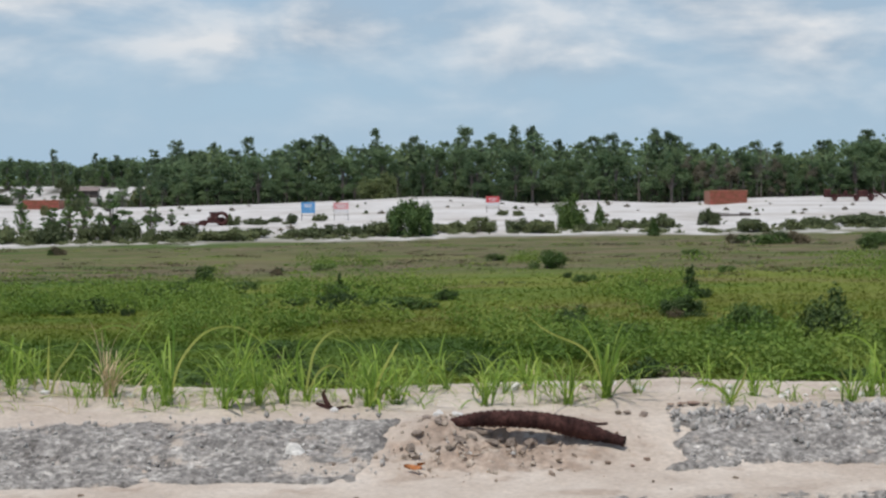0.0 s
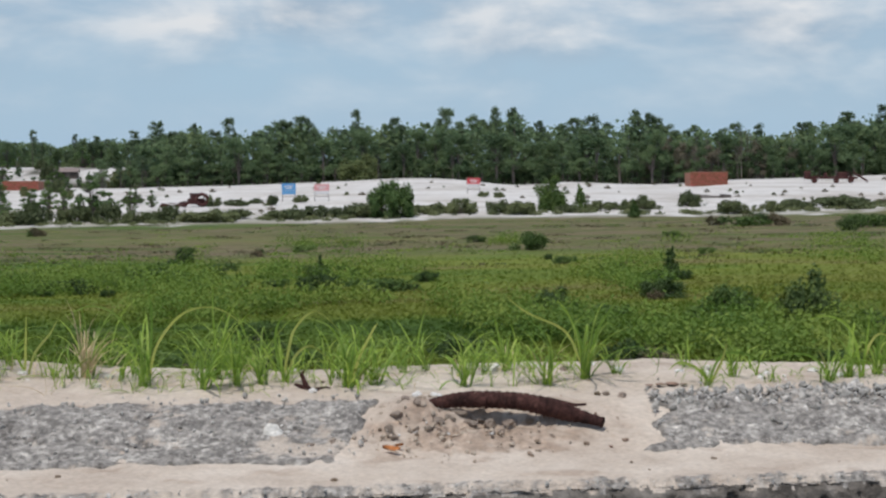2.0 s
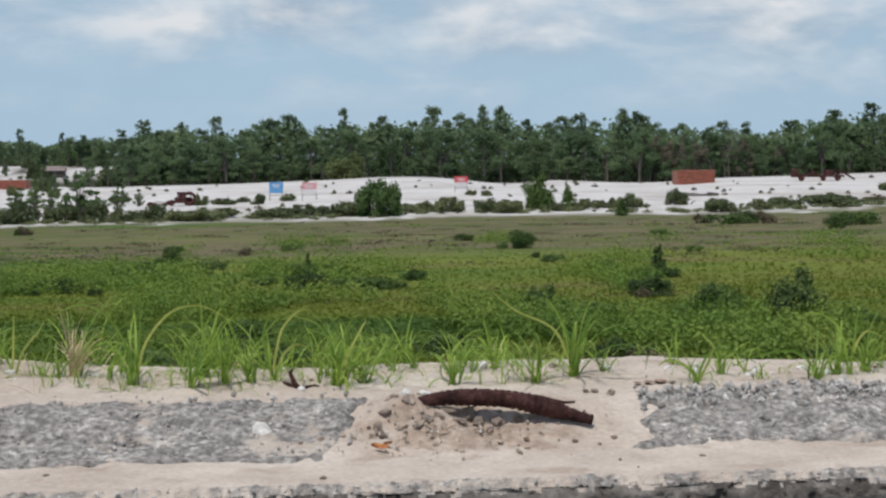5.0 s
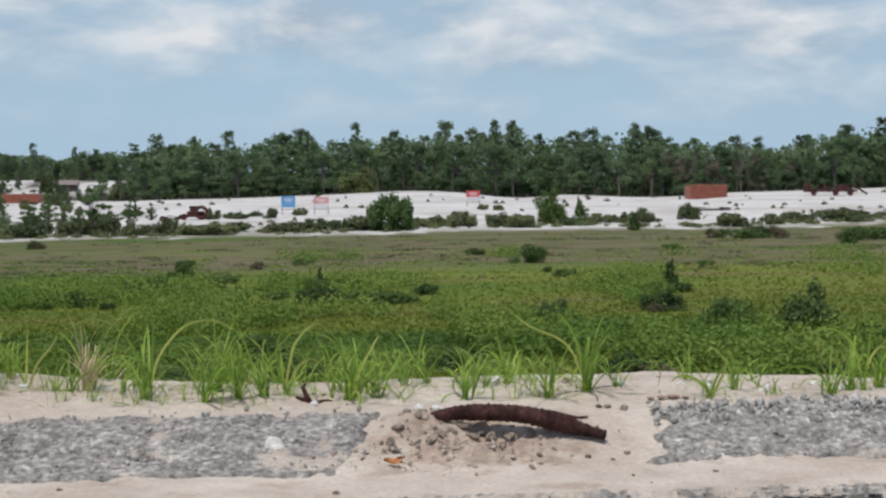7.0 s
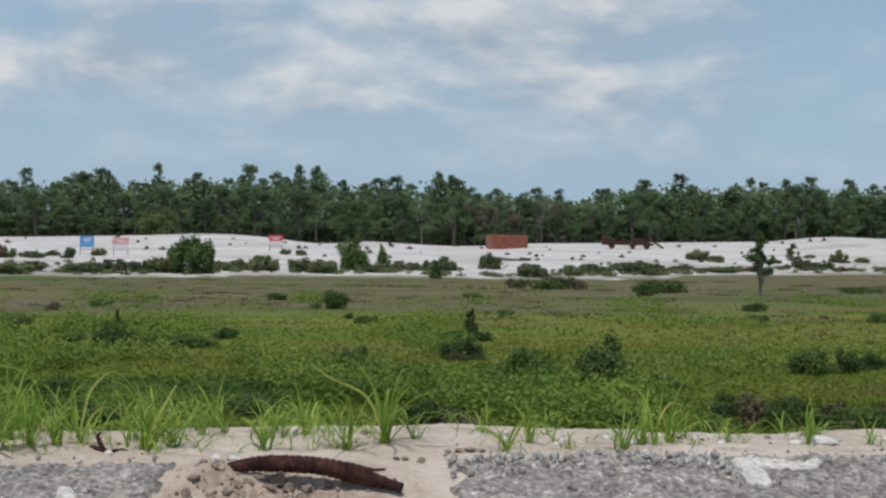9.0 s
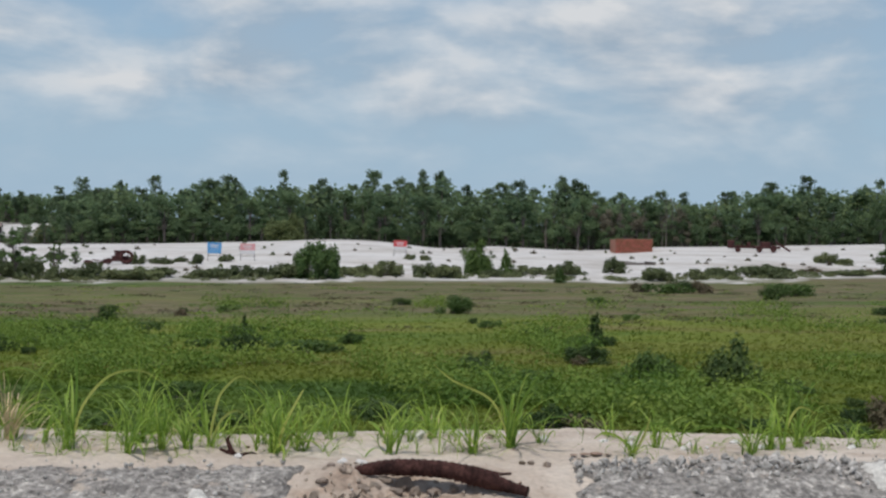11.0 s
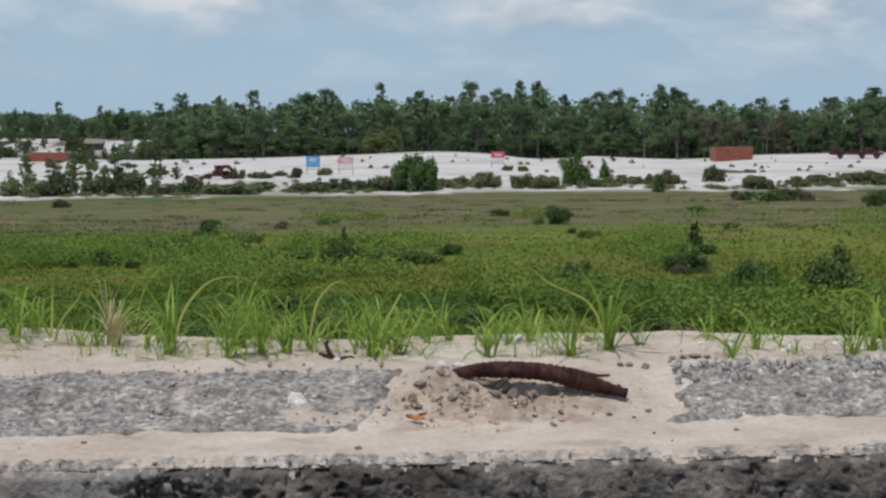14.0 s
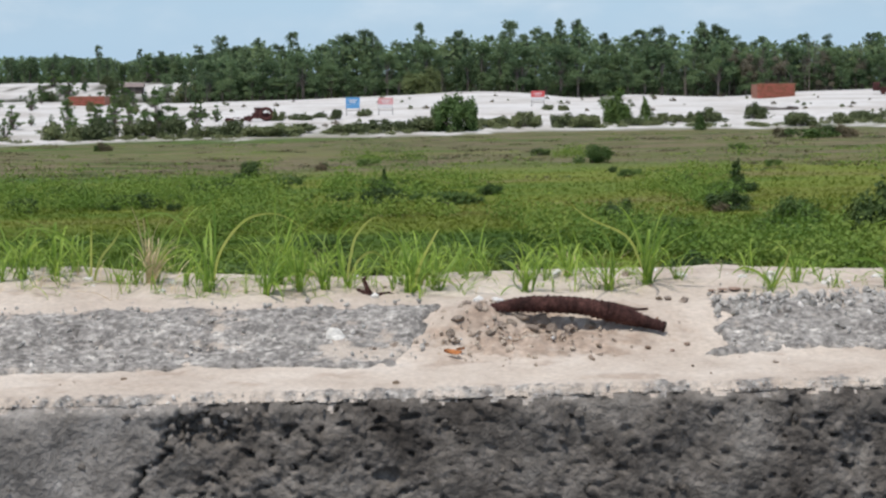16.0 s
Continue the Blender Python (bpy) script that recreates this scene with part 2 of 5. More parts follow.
# broken asphalt's own mottling, darkened overall to carry the upright face's shade
FACE = material("shaded_broken_asphalt", [(0.048, 0.041, 0.035), (0.102, 0.089, 0.077), (0.15, 0.133, 0.116), (0.188, 0.17, 0.15), (0.29, 0.265, 0.235)], 4.2, 0.92, 0.8, 50, fine=0.4, fine_scale=22, detail=12, cells=26, cell_mix=0.25, span=(0.30, 0.72))
CHIP = material("aggregate", [(0.27, 0.255, 0.235), (0.40, 0.38, 0.35), (0.58, 0.55, 0.51)], 16.0, 0.9, 0.5, 90, island=0.32)
BLOCK = material("pale_asphalt_block", [(0.135, 0.121, 0.106), (0.205, 0.186, 0.166), (0.25, 0.229, 0.206), (0.34, 0.315, 0.287)], 5.0, 0.92, 0.7, 60, fine=0.3, fine_scale=30, detail=12, cells=34, cell_mix=0.15)
SOIL = material("disturbed_soil", [(0.24, 0.175, 0.13), (0.35, 0.265, 0.205), (0.45, 0.36, 0.29)], 12.0, 0.95)
WHITE_PAINT = material("flaked_white_paint", [(0.46, 0.44, 0.40), (0.66, 0.64, 0.60)], 14, 0.8, 0.6, 80)
PEBBLE = material("pebble", [(0.20, 0.13, 0.095), (0.38, 0.28, 0.21)], 12, 0.9, 0.6, 60, vary=0.4)
PALE_STONE = material("pale_stone", [(0.62, 0.60, 0.57), (0.80, 0.78, 0.75)], 14, 0.85, 0.4, 80, vary=0.08)
CLOD = material("sand_clod", [(0.40, 0.31, 0.25), (0.54, 0.45, 0.37)], 10, 0.95, 0.8, 50, vary=0.15)
ORANGE = material("orange_leaf", [(0.40, 0.14, 0.04), (0.55, 0.24, 0.09)], 20, 0.7)
RUST = material("rust", [(0.018, 0.010, 0.009), (0.052, 0.024, 0.021), (0.105, 0.05, 0.042)], 16, 0.9, 0.9, 110, fine=0.4, fine_scale=90, spec=0.15)
FAR_RUST = material("old_rust", [(0.022, 0.010, 0.010), (0.065, 0.022, 0.020), (0.10, 0.045, 0.04)], 1.4, 0.85, 0.5, 6)
BRICK = material("red_brick", [(0.24, 0.075, 0.05), (0.33, 0.12, 0.08)], 1.2, 0.9, vary=0.35)
MORTAR = material("mortar", [(0.30, 0.13, 0.09), (0.36, 0.18, 0.13)], 2.0, 0.95)
DARK_WOOD = material("grey_timber", [(0.05, 0.04, 0.035), (0.12, 0.10, 0.09)], 3, 0.85, 0.4, 20)
BLADE = material("grass_blade", [(0.18, 0.30, 0.038), (0.255, 0.39, 0.065), (0.38, 0.475, 0.13)], 5, 0.45, vary=0.35, fine=0.1, trans=0.5)
STRAW = material("dry_grass", [(0.58, 0.45, 0.26), (0.74, 0.62, 0.42)], 9, 0.7, vary=0.2, trans=0.2)
TUFT = material("marsh_grass", [(0.054, 0.103, 0.013), (0.092, 0.145, 0.016), (0.133, 0.168, 0.021), (0.15, 0.17, 0.027), (0.15, 0.124, 0.05)], 0.10, 0.7, island=0.05, trans=0.4, stretch=(0.3, 1, 1), zone=(100, 132, None, 0.92, REEDS), span=(0.32, 0.68), fine=0.12)
WEED = material("weed_leaf", [(0.09, 0.172, 0.028), (0.16, 0.25, 0.042), (0.27, 0.33, 0.065)], 0.25, 0.6, island=0.12, trans=0.35)
SHRUB = material("shrub_leaf", [(0.06, 0.115, 0.03), (0.12, 0.185, 0.045)], 1.2, 0.6, island=0.15, vary=0.25, trans=0.3)
DEEP = material("deep_green_leaf", [(0.045, 0.082, 0.024), (0.08, 0.125, 0.032)], 1.2, 0.6, island=0.15, vary=0.2, trans=0.25)
BUSH = material("bush_leaf", [(0.075, 0.135, 0.04), (0.125, 0.20, 0.06)], 1.2, 0.6, island=0.15, vary=0.2, trans=0.3)
PALE_BUSH = material("yellow_green_leaf", [(0.14, 0.18, 0.07), (0.20, 0.235, 0.095)], 1.0, 0.65, island=0.15, trans=0.4)
OLIVE = material("dune_shrub_leaf", [(0.10, 0.13, 0.058), (0.155, 0.18, 0.08)], 1.0, 0.65, island=0.15, vary=0.3, trans=0.35)
BROWN_LEAF = material("brown_shrub_leaf", [(0.10, 0.085, 0.048), (0.16, 0.13, 0.075)], 1.0, 0.7, island=0.4, vary=0.2, trans=0.2)
# needle green made paler and bluer: the distance haze is in the colour
PINE = material("hazed_pine_needles", [(0.135, 0.195, 0.115), (0.172, 0.238, 0.125)], 0.35, 0.6, island=0.08, vary=0.25, trans=0.55)
DRY_WOODS = material("dry_woodland_leaf", [(0.17, 0.155, 0.11), (0.22, 0.20, 0.14)], 0.3, 0.7, island=0.15, vary=0.2, trans=0.4)
# leaf green lightened likewise, with aerial haze mixed into it
WOODS = material("hazed_woodland_leaf", [(0.115, 0.188, 0.10), (0.15, 0.22, 0.105), (0.205, 0.262, 0.105)], 0.10, 0.6, island=0.08, vary=0.28, trans=0.55)
BARK = material("bark", [(0.10, 0.085, 0.075), (0.20, 0.17, 0.15)], 4, 0.9, 0.5, 20)
BLUE = material("blue_board", [(0.10, 0.30, 0.58), (0.14, 0.36, 0.64)], 1.5, 0.6)
PINK = material("faded_pink_board", [(0.60, 0.26, 0.27), (0.70, 0.36, 0.36)], 1.5, 0.6)
RED = material("red_board", [(0.58, 0.07, 0.09), (0.66, 0.12, 0.12)], 1.5, 0.6)
PALE = material("pale_board", [(0.62, 0.60, 0.60), (0.72, 0.70, 0.70)], 1.5, 0.6)
ROOF = material("sheet_roof", [(0.19, 0.15, 0.14), (0.27, 0.22, 0.205)], 1.5, 0.7, 0.4, 8)
POST = material("grey_post", [(0.16, 0.15, 0.15), (0.24, 0.22, 0.22)], 3, 0.7)

# ---- building helpers ----


def mesh_of(name, verts, faces, mats, smooth_shade=False, index=None):
    me = bpy.data.meshes.new(name)
    me.from_pydata([tuple(v) for v in verts], [], [tuple(f) for f in faces])
    for m in mats if isinstance(mats, (list, tuple)) else [mats]:
        me.materials.append(m)
    if index is not None:
        me.polygons.foreach_set("material_index", index)
    if smooth_shade:
        me.polygons.foreach_set("use_smooth", [True] * len(me.polygons))
    me.update()
    return me


def part(name, me, parent=None, label="", m=None):
    ob = new(name, me)
    if parent is not None:
        ob.parent = parent
    if m is not None:
        ob.matrix_basis = m
    return tagged(ob, label)


def thing(name, m, label, category, group="", kind="", data=None):
    ob = new(name, data)
    ob.matrix_basis = m
    return tagged(ob, label, category, group, kind)


def box(w, d, h, x=0.0, y=0.0, z=0.0, bevel=0.0):
    bm = bmesh.new()
    bmesh.ops.create_cube(bm, size=1, matrix=Matrix.Translation((x, y, z)) @ Matrix.Diagonal((w, d, h, 1)))
    if bevel:
        bmesh.ops.bevel(bm, geom=bm.edges[:], offset=bevel, segments=2, affect="EDGES", profile=0.6)
    return bm


def finish(name, bm, mats, smooth_shade=False):
    me = bpy.data.meshes.new(name)
    bm.to_mesh(me)
    bm.free()
    for m in mats if isinstance(mats, (list, tuple)) else [mats]:
        me.materials.append(m)
    if smooth_shade:
        me.polygons.foreach_set("use_smooth", [True] * len(me.polygons))
    return me


def tube(points, radii, sides=8):
    """Verts and faces of a tube along points, closed at both ends."""
    verts, faces = [], []
    pts = [Vector(p) for p in points]
    side = Vector((0.31, 0.95, 0.1))
    for i, p in enumerate(pts):
        d = (pts[min(i + 1, len(pts) - 1)] - pts[max(i - 1, 0)]).normalized()
        a = d.cross(side).normalized()
        b = d.cross(a)
        for k in range(sides):
            w = 2 * math.pi * k / sides
            verts.append(p + (a * math.cos(w) + b * math.sin(w)) * radii[i])
    for i in range(len(pts) - 1):
        for k in range(sides):
            j = (k + 1) % sides
            faces.append((i * sides + k, i * sides + j, (i + 1) * sides + j, (i + 1) * sides + k))
    faces.append(tuple(range(sides - 1, -1, -1)))
    faces.append(tuple(range((len(pts) - 1) * sides, len(pts) * sides)))
    return verts, faces


def merge(groups):
    verts, faces = [], []
    for v, f in groups:
        o = len(verts)
        verts += v
        faces += [tuple(i + o for i in g) for g in f]
    return verts, faces


def leaves(centers, size, rng, long=1.6, out=None, loose=0.6):
    """Verts and faces of one small folded leaf spray at each centre, turned to the light along out."""
    c = np.asarray(centers, float)
    n = len(c)
    u = rng.normal(size=(n, 3)) * loose + (np.array((0, 0, 0.7)) if out is None else out)
    u /= np.linalg.norm(u, axis=1)[:, None]
    d = np.cross(u, rng.normal(size=(n, 3)))
    d /= np.linalg.norm(d, axis=1)[:, None] + 1e-9
    s = np.cross(d, u)
    k = (size * rng.uniform(0.6, 1.4, n))[:, None]
    a, b = c - d * k * long * 0.5, c + d * k * long * 0.5
    e, f = c + s * k * 0.5 + u * k * 0.18, c - s * k * 0.5 + u * k * 0.18
    verts = np.stack([a, e, b, f], 1).reshape(-1, 3)
    i = np.arange(n)[:, None] * 4
    faces = np.concatenate([i + [0, 1, 2], i + [0, 2, 3]], 1).reshape(-1, 3)
    return verts.tolist(), faces.tolist()


def blob_points(rng, blobs, n, shell=0.55):
    """n points in a union of ellipsoids (x, y, z, rx, ry, rz), thicker towards their skins."""
    w = np.array([b[3] * b[5] for b in blobs])
    pick = rng.choice(len(blobs), n, p=w / w.sum())
    b = np.array(blobs)[pick]
    d = rng.normal(size=(n, 3))
    d /= np.linalg.norm(d, axis=1)[:, None]
    r = shell + (1 - shell) * rng.random(n)
    r = np.where(rng.random(n) < 0.25, r * rng.random(n), r)
    d2 = d + (0, 0, 0.35)
    return b[:, :3] + d * b[:, 3:] * (r * rng.uniform(0.85, 1.12, n))[:, None], d2


def smooth(a, b, x):
    s = min(1.0, max(0.0, (x - a) / (b - a)))
    return s * s * (3 - 2 * s)


def ledge_line(x):
    """y of the broken front edge of the ledge."""
    return 5.66 + 0.12 * max(-12.0, min(12.0, x))


def wave(x, y, s):
    return (math.sin(x / s + 1.3 * math.sin(y / s * 0.7)) + math.sin(y / s * 1.3 + 0.9 * math.sin(x / s * 0.8 + 2))) * 0.5


CREST = ((-130, -0.5), (-71, -0.5), (-52, -0.8), (-31, -0.5), (-22, -0.1), (-13, 0.3), (-5, 0.7), (0, 0.7), (4.5, 0.5), (9, 0.0), (14, -0.6), (19.5, -0.5), (23, 0.0), (29, -0.2),
         (36, -0.5), (43, -0.4), (51, 0.2), (61, 0.4), (77, 0.9), (95, 1.4), (100, 2.0), (105, 2.5), (114, 2.3), (150, 2.2))


def crest_height(x):
    """Height of the dune's far crest."""
    return sum(float(np.interp(x + d, [c[0] for c in CREST], [c[1] for c in CREST])) for d in (-2, 0, 2)) / 3


def sand_edge(x):
    """y at which the marsh ends and the white dune begins."""
    return 201.5 + 0.12 * x + 5 * wave(x, 0, 9.0) + 2 * wave(x, 5, 3.1) + 24 * smooth(45, 100, x)


def terrain(x, y):
    v = y - ledge_line(x)
    if v < -0.001:
        return -0.62
    near = 0.15 * smooth(0.55, 1.15, v) + 0.03 * smooth(1.15, 1.9, v)
    near += 0.012 * wave(x, v, 0.23) * smooth(0.5, 1.4, v) + smooth(1.1, 1.8, v) * (0.03 * math.exp(-((x - 1.1) / 0.35) ** 2) - 0.035 * smooth(0.5, 1.5, x))
    near += 0.05 * smooth(1.1, 1.8, v) * smooth(-1.2, -2.0, x)
    near -= 0.045 * math.exp(-((x - 0.22) / 0.22) ** 2 - ((v - 0.93) / 0.12) ** 2)
    near += 0.052 * math.exp(-((x + 0.02) / 0.12) ** 2 - ((v - 0.98) / 0.11) ** 2)
    crest = 2.0 + 0.12 * wave(x, 3, 0.5)
    if v < 11:
        fall = max(0.0, v - crest)
        near -= 0.5 * fall * fall / (fall + 0.5)
    field = -4 + 0.012 * max(-150, min(150, x)) + 0.12 * wave(x, y, 6.0)
    low = near if v < 4 else max(near if v < 11 else -99, field)
    if y < 150:
        return low
    e = sand_edge(x)
    s = smooth(e - 6, 284, y) ** 0.8
    z = field + (crest_height(x) - field) * s + 0.18 * wave(x, y, 7.0) * smooth(e, e + 15, y) * smooth(300, 270, y)
    return z + 3.6 * smooth(294, 335, y) * smooth(-42, -56, x)


# ---- ground ----
side = [3.7 + 0.05 * (1.23 ** i) * i for i in range(1, 13)]
side += list(np.arange(side[-1] + 1.2, 135, 1.6)) + [140, 150, 170, 200, 260, 350, 500, 800, 1300, 2000, 3000]
cols = [-(a - 1.1) for a in side[::-1]] + list(np.arange(-2.6, 3.7, 0.017)) + side
rows = [-60, -20, -8, -3, -1, -0.3, -0.02] + list(np.arange(0, 2.6, 0.017)) + list(np.arange(2.6, 12, 0.3)) + list(np.arange(12, 40, 1.5)) \
    + list(np.arange(40, 290, 3.0)) + list(np.arange(290, 360, 6.0)) + [370, 400, 500, 700, 1100, 1800, 3000]
verts, sand_part, litter_part, soil_part = [], [], [], []
for v in rows:
    for x in cols:
        far = smooth(12, 60, v)
        y = v + ledge_line(x) * (1 - far) + 5.66 * far
        z = terrain(x, y)
        if 0 < v < 3 and -2.7 < x < 3.8:
            z += (0.010 * noise.noise((x * 5, y * 5, 0)) + 0.006 * noise.noise((x * 17, y * 17, 3)) + 0.003 * noise.noise((x * 45, y * 45, 7))) * smooth(0, 0.15, v)
            heap = math.exp(-((x - 0.15) / 0.32) ** 2 - ((v - 0.85) / 0.22) ** 2)
            z += heap * (0.06 * noise.noise((x * 8, y * 9, 11)) + 0.045 * abs(noise.noise((x * 21, y * 24, 13))) + 0.015 * noise.noise((x * 52, y * 52, 15)) - 0.01)
        soil = 0.0
        if 0 < v < 2.4 and -2.7 < x < 3.8:
            soil = smooth(0.25, 0.75, math.exp(-((x - 0.22) / 0.42) ** 2 - ((v - 0.80) / 0.26) ** 2) + 0.5 * noise.noise((x * 7, y * 9, 21)) + 0.25 * noise.noise((x * 25, y * 25, 23)))
            soil = max(soil * 0.9, 0.5 * smooth(0.25, 0.5, noise.noise((x * 3, y * 6, 27)) + 0.3 * noise.noise((x * 20, y * 20, 29))))
        soil_part.append(soil)
        verts.append((x, y, z))
        e = sand_edge(x)
        r = 4.0 * noise.noise((x * 0.12, y * 0.06, 1.0)) + 2.5 * noise.noise((x * 0.4, y * 0.2, 5.0))
        e -= 12
        patch = smooth(0.1, 0.3, noise.noise((x * 0.09, y * 0.05, 9.0))) * smooth(e + 30, e, y) * 0.7
        thin = smooth(e + 13, e + 5, y) * smooth(-0.28, -0.08, noise.noise((x * 0.10, y * 0.16, 14.0)) + 0.4 * noise.noise((x * 0.35, y * 0.3, 15.0)))
        sand_part.append(max(0.0, smooth(e - 1.5, e + 2.5, y + 1.8 * r) - max(patch, 0.9 * thin)))
        bare = smooth(300, 310, y + 14 * noise.noise((x * 0.13, y * 0.1, 2.0))) * smooth(-0.28, -0.12, noise.noise((x * 0.21, y * 0.12, 6.0))) * smooth(345, 335, y) * smooth(-43, -50, x)
        litter_part.append(smooth(284, 290, y) * (1 - 0.95 * bare))
W = len(cols)
faces, index = [], []
for i in range(len(rows) - 1):
    k = 3 if rows[i + 1] < 0 else 0 if rows[i + 1] < 2.35 else 1 if rows[i + 1] < 284 else 2
    for j in range(W - 1):
        a = i * W + j
        faces.append((a, a + 1, a + W + 1, a + W))
        index.append(k)
MEADOW = mixed("marsh_and_dune", MARSH, WHITE_SAND, "white_sand")
BANK = mixed("bank_sand", SAND, SOIL, "soil")
FLOOR = mixed("dune_and_litter", WHITE_SAND, LITTER, "litter")
gm = mesh_of("ground", verts, faces, [BANK, MEADOW, FLOOR, ROAD], True, index)
for key, vals in (("white_sand", sand_part), ("litter", litter_part), ("soil", soil_part)):
    at = gm.attributes.new(key, "FLOAT", "POINT")
    at.data.foreach_set("value", vals)
tagged(new("ground", gm), "sandy bank above a green marsh with white dunes behind", "ground", kind="structure")

# ---- broken asphalt ledge ----


def rough(x, y, z, s):
    return noise.noise((x * s, y * s, z * s))


DUSTED = mixed("dusted_asphalt", ASPHALT, SAND, "dust")


def dusty(me, values):
    me.attributes.new("dust", "FLOAT", "POINT").data.foreach_set("value", values)
    return me


verts, faces, dust, uu = [], [], [], list(np.arange(-2.75, 3.85, 0.009))
ww = list(np.arange(0, 0.70, 0.0088))
for w in ww:
    for x in uu:
        # goes back over the lip for the first 12 cm, then down the face
        lip = 0.10
        if w < lip:
            v, z = lip - w - 0.045, 0.008
            z += -0.03 * smooth(0.03, -0.02, lip - w - 0.03) - 0.03 * smooth(0.02, 0.06, v + 0.015 * rough(x, 0, 1, 6) + 0.012 * rough(x, 4, 1, 21))
            z += 0.010 * rough(x, w, 2, 24) + 0.008 * rough(x, w, 5, 55)
        else:
            v, z = -0.045, -(w - lip) - 0.01
            coarse = 0.12 + 0.88 * smooth(-1.35, -0.8, x + 0.3 * rough(0, 0, z, 3))
            coarse *= 0.5 + 0.8 * smooth(-0.15, 0.3, rough(x, 11, z, 2.4)) + 0.5 * smooth(-1.0, -0.85, x) * smooth(0.0, -0.4, x)
            d = 0.030 * rough(x, 0, z, 5) + coarse * (0.014 * rough(x, 1, z, 9) + 0.010 * abs(rough(x, 2, z, 18)) + 0.007 * rough(x, 3, z, 45) + 0.007 * rough(x, 4, z, 95))
            seam = abs(rough(x + 0.05 * rough(x, 5, z, 20), 7, z, 6.5))
            sx, sz = x + 0.03 * rough(x, 5, z, 12), z * 1.9 + 0.03 * rough(x, 6, z, 12)
            pit = (0.75 * smooth(0.44, 0.50, rough(sx, 7, sz, 11)) + 0.8 * smooth(0.44, 0.52, rough(sx, 9, sz, 25)) + 0.9 * smooth(0.030, 0.0, seam) * smooth(0.0, 0.25, rough(x, 8, z, 3.5))) * coarse
            crack = math.exp(-((x + 1.08 + 0.55 * (z + 0.2) * -1 + 0.05 * rough(0, 0, z, 14) + 0.035 * rough(0, 3, z, 38)) / (0.006 + 0.008 * abs(rough(0, 9, z, 20)))) ** 2) * smooth(-0.02, -0.06, z)
            hollow = math.exp(-((x + 0.93 + 0.06 * rough(x, 2, z, 16)) / 0.11) ** 2 - ((z + 0.10 + 0.03 * rough(x, 3, z, 19)) / 0.045) ** 2)
            v += -d - 0.012 + 0.04 * pit + 0.06 * crack + 0.07 * hollow * (0.4 + abs(rough(x, 5, z, 40)) * 2)
            v += 0.03 * smooth(-0.05, 0.0, z) + 0.13 * z
        verts.append((x, ledge_line(x) + v, z))
        dust.append(smooth(0.0, 0.5, 0.25 + 0.55 * rough(x, w, 4, 7) + 0.5 * rough(x, w, 5, 30)) if w < 0.15 else 0.0)
n = len(uu)
for i in range(len(ww) - 1):
    for j in range(n - 1):
        a = i * n + j
        faces.append((a, a + n, a + n + 1, a + 1))
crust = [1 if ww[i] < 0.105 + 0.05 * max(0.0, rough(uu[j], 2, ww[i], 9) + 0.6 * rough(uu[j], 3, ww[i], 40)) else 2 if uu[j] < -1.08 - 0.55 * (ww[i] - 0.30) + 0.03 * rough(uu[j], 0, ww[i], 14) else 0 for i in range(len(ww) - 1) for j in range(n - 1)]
ledge = thing("ledge", Matrix(), "broken asphalt edge of a raised ledge beside the road, its shade coloured in", "ledge", kind="structure")
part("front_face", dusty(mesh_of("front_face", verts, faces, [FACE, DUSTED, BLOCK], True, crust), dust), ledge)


def bank(x0, x1, seed, slant0, slant1):
    """A strip of grey weathered asphalt that crops out of the sand on the slope."""
    us, vs = list(np.arange(x0, x1, 0.0115)), list(np.arange(0.44, 1.28, 0.0115))
    verts, faces, dust = [], [], []
    for v in vs:
        for x in us:
            y = ledge_line(x) + v
            k = (v - 0.54) / 0.58
            crusted = 0.7 * math.exp(-((x + 0.38) / 0.24) ** 2 - ((v - 0.70) / 0.13) ** 2)
            dust.append(0.85 * smooth(0.30, 0.52, 0.5 * rough(x, y, 12, 4.5) + 0.45 * rough(x, y, 13, 15) + 0.35 * rough(x, y, 14, 45) + crusted + 0.25 * smooth(1.0, 1.12, v)))
            edge = min(v - (0.535 + 0.06 * smooth(-0.3, 0.9, x) + 0.03 * rough(x, 0, seed, 2.2) + 0.015 * rough(x, 1, seed, 14)),
                       (1.125 + 0.05 * rough(x, 2, seed, 3) + 0.03 * rough(x, 3, seed, 15)) - v,
                       (x - x0 - slant0 * k - 0.05 + 0.07 * rough(0, v, seed, 9)), (x1 - slant1 * (1 - k) - 0.05 - x + 0.07 * rough(1, v, seed, 9)))
            rise = smooth(-0.03, 0.05, edge + 0.03 * rough(x, y, 6, 12) + 0.02 * rough(x, y, 7, 30)) * 0.045 - 0.032
            g = 0.014 * rough(x, y, 1, 6) + 0.006 * rough(x, y, 2, 16) + 0.005 * abs(rough(x, y, 3, 34)) + 0.004 * rough(x, y, 4, 80)
            verts.append((x, y - 0.35 * (rise + g), terrain(x, y) + rise + g))
    n = len(us)
    for i in range(len(vs) - 1):
        for j in range(n - 1):
            a = i * n + j
            faces.append((a, a + 1, a + n + 1, a + n))
    return dusty(mesh_of("asphalt_bank", verts, faces, DUSTED, True), dust)


bank_a = thing("asphalt_bank", Matrix(), "weathered grey asphalt slab with loose gravel, half buried in sand", "asphalt slab", data=bank(-2.7, -0.10, 3.0, -0.3, 0.16))
bank_b = thing("asphalt_bank", Matrix(), "weathered grey asphalt slab with a white paint mark", "asphalt slab", data=bank(0.80, 3.8, 8.0, 0.10, -0.3))


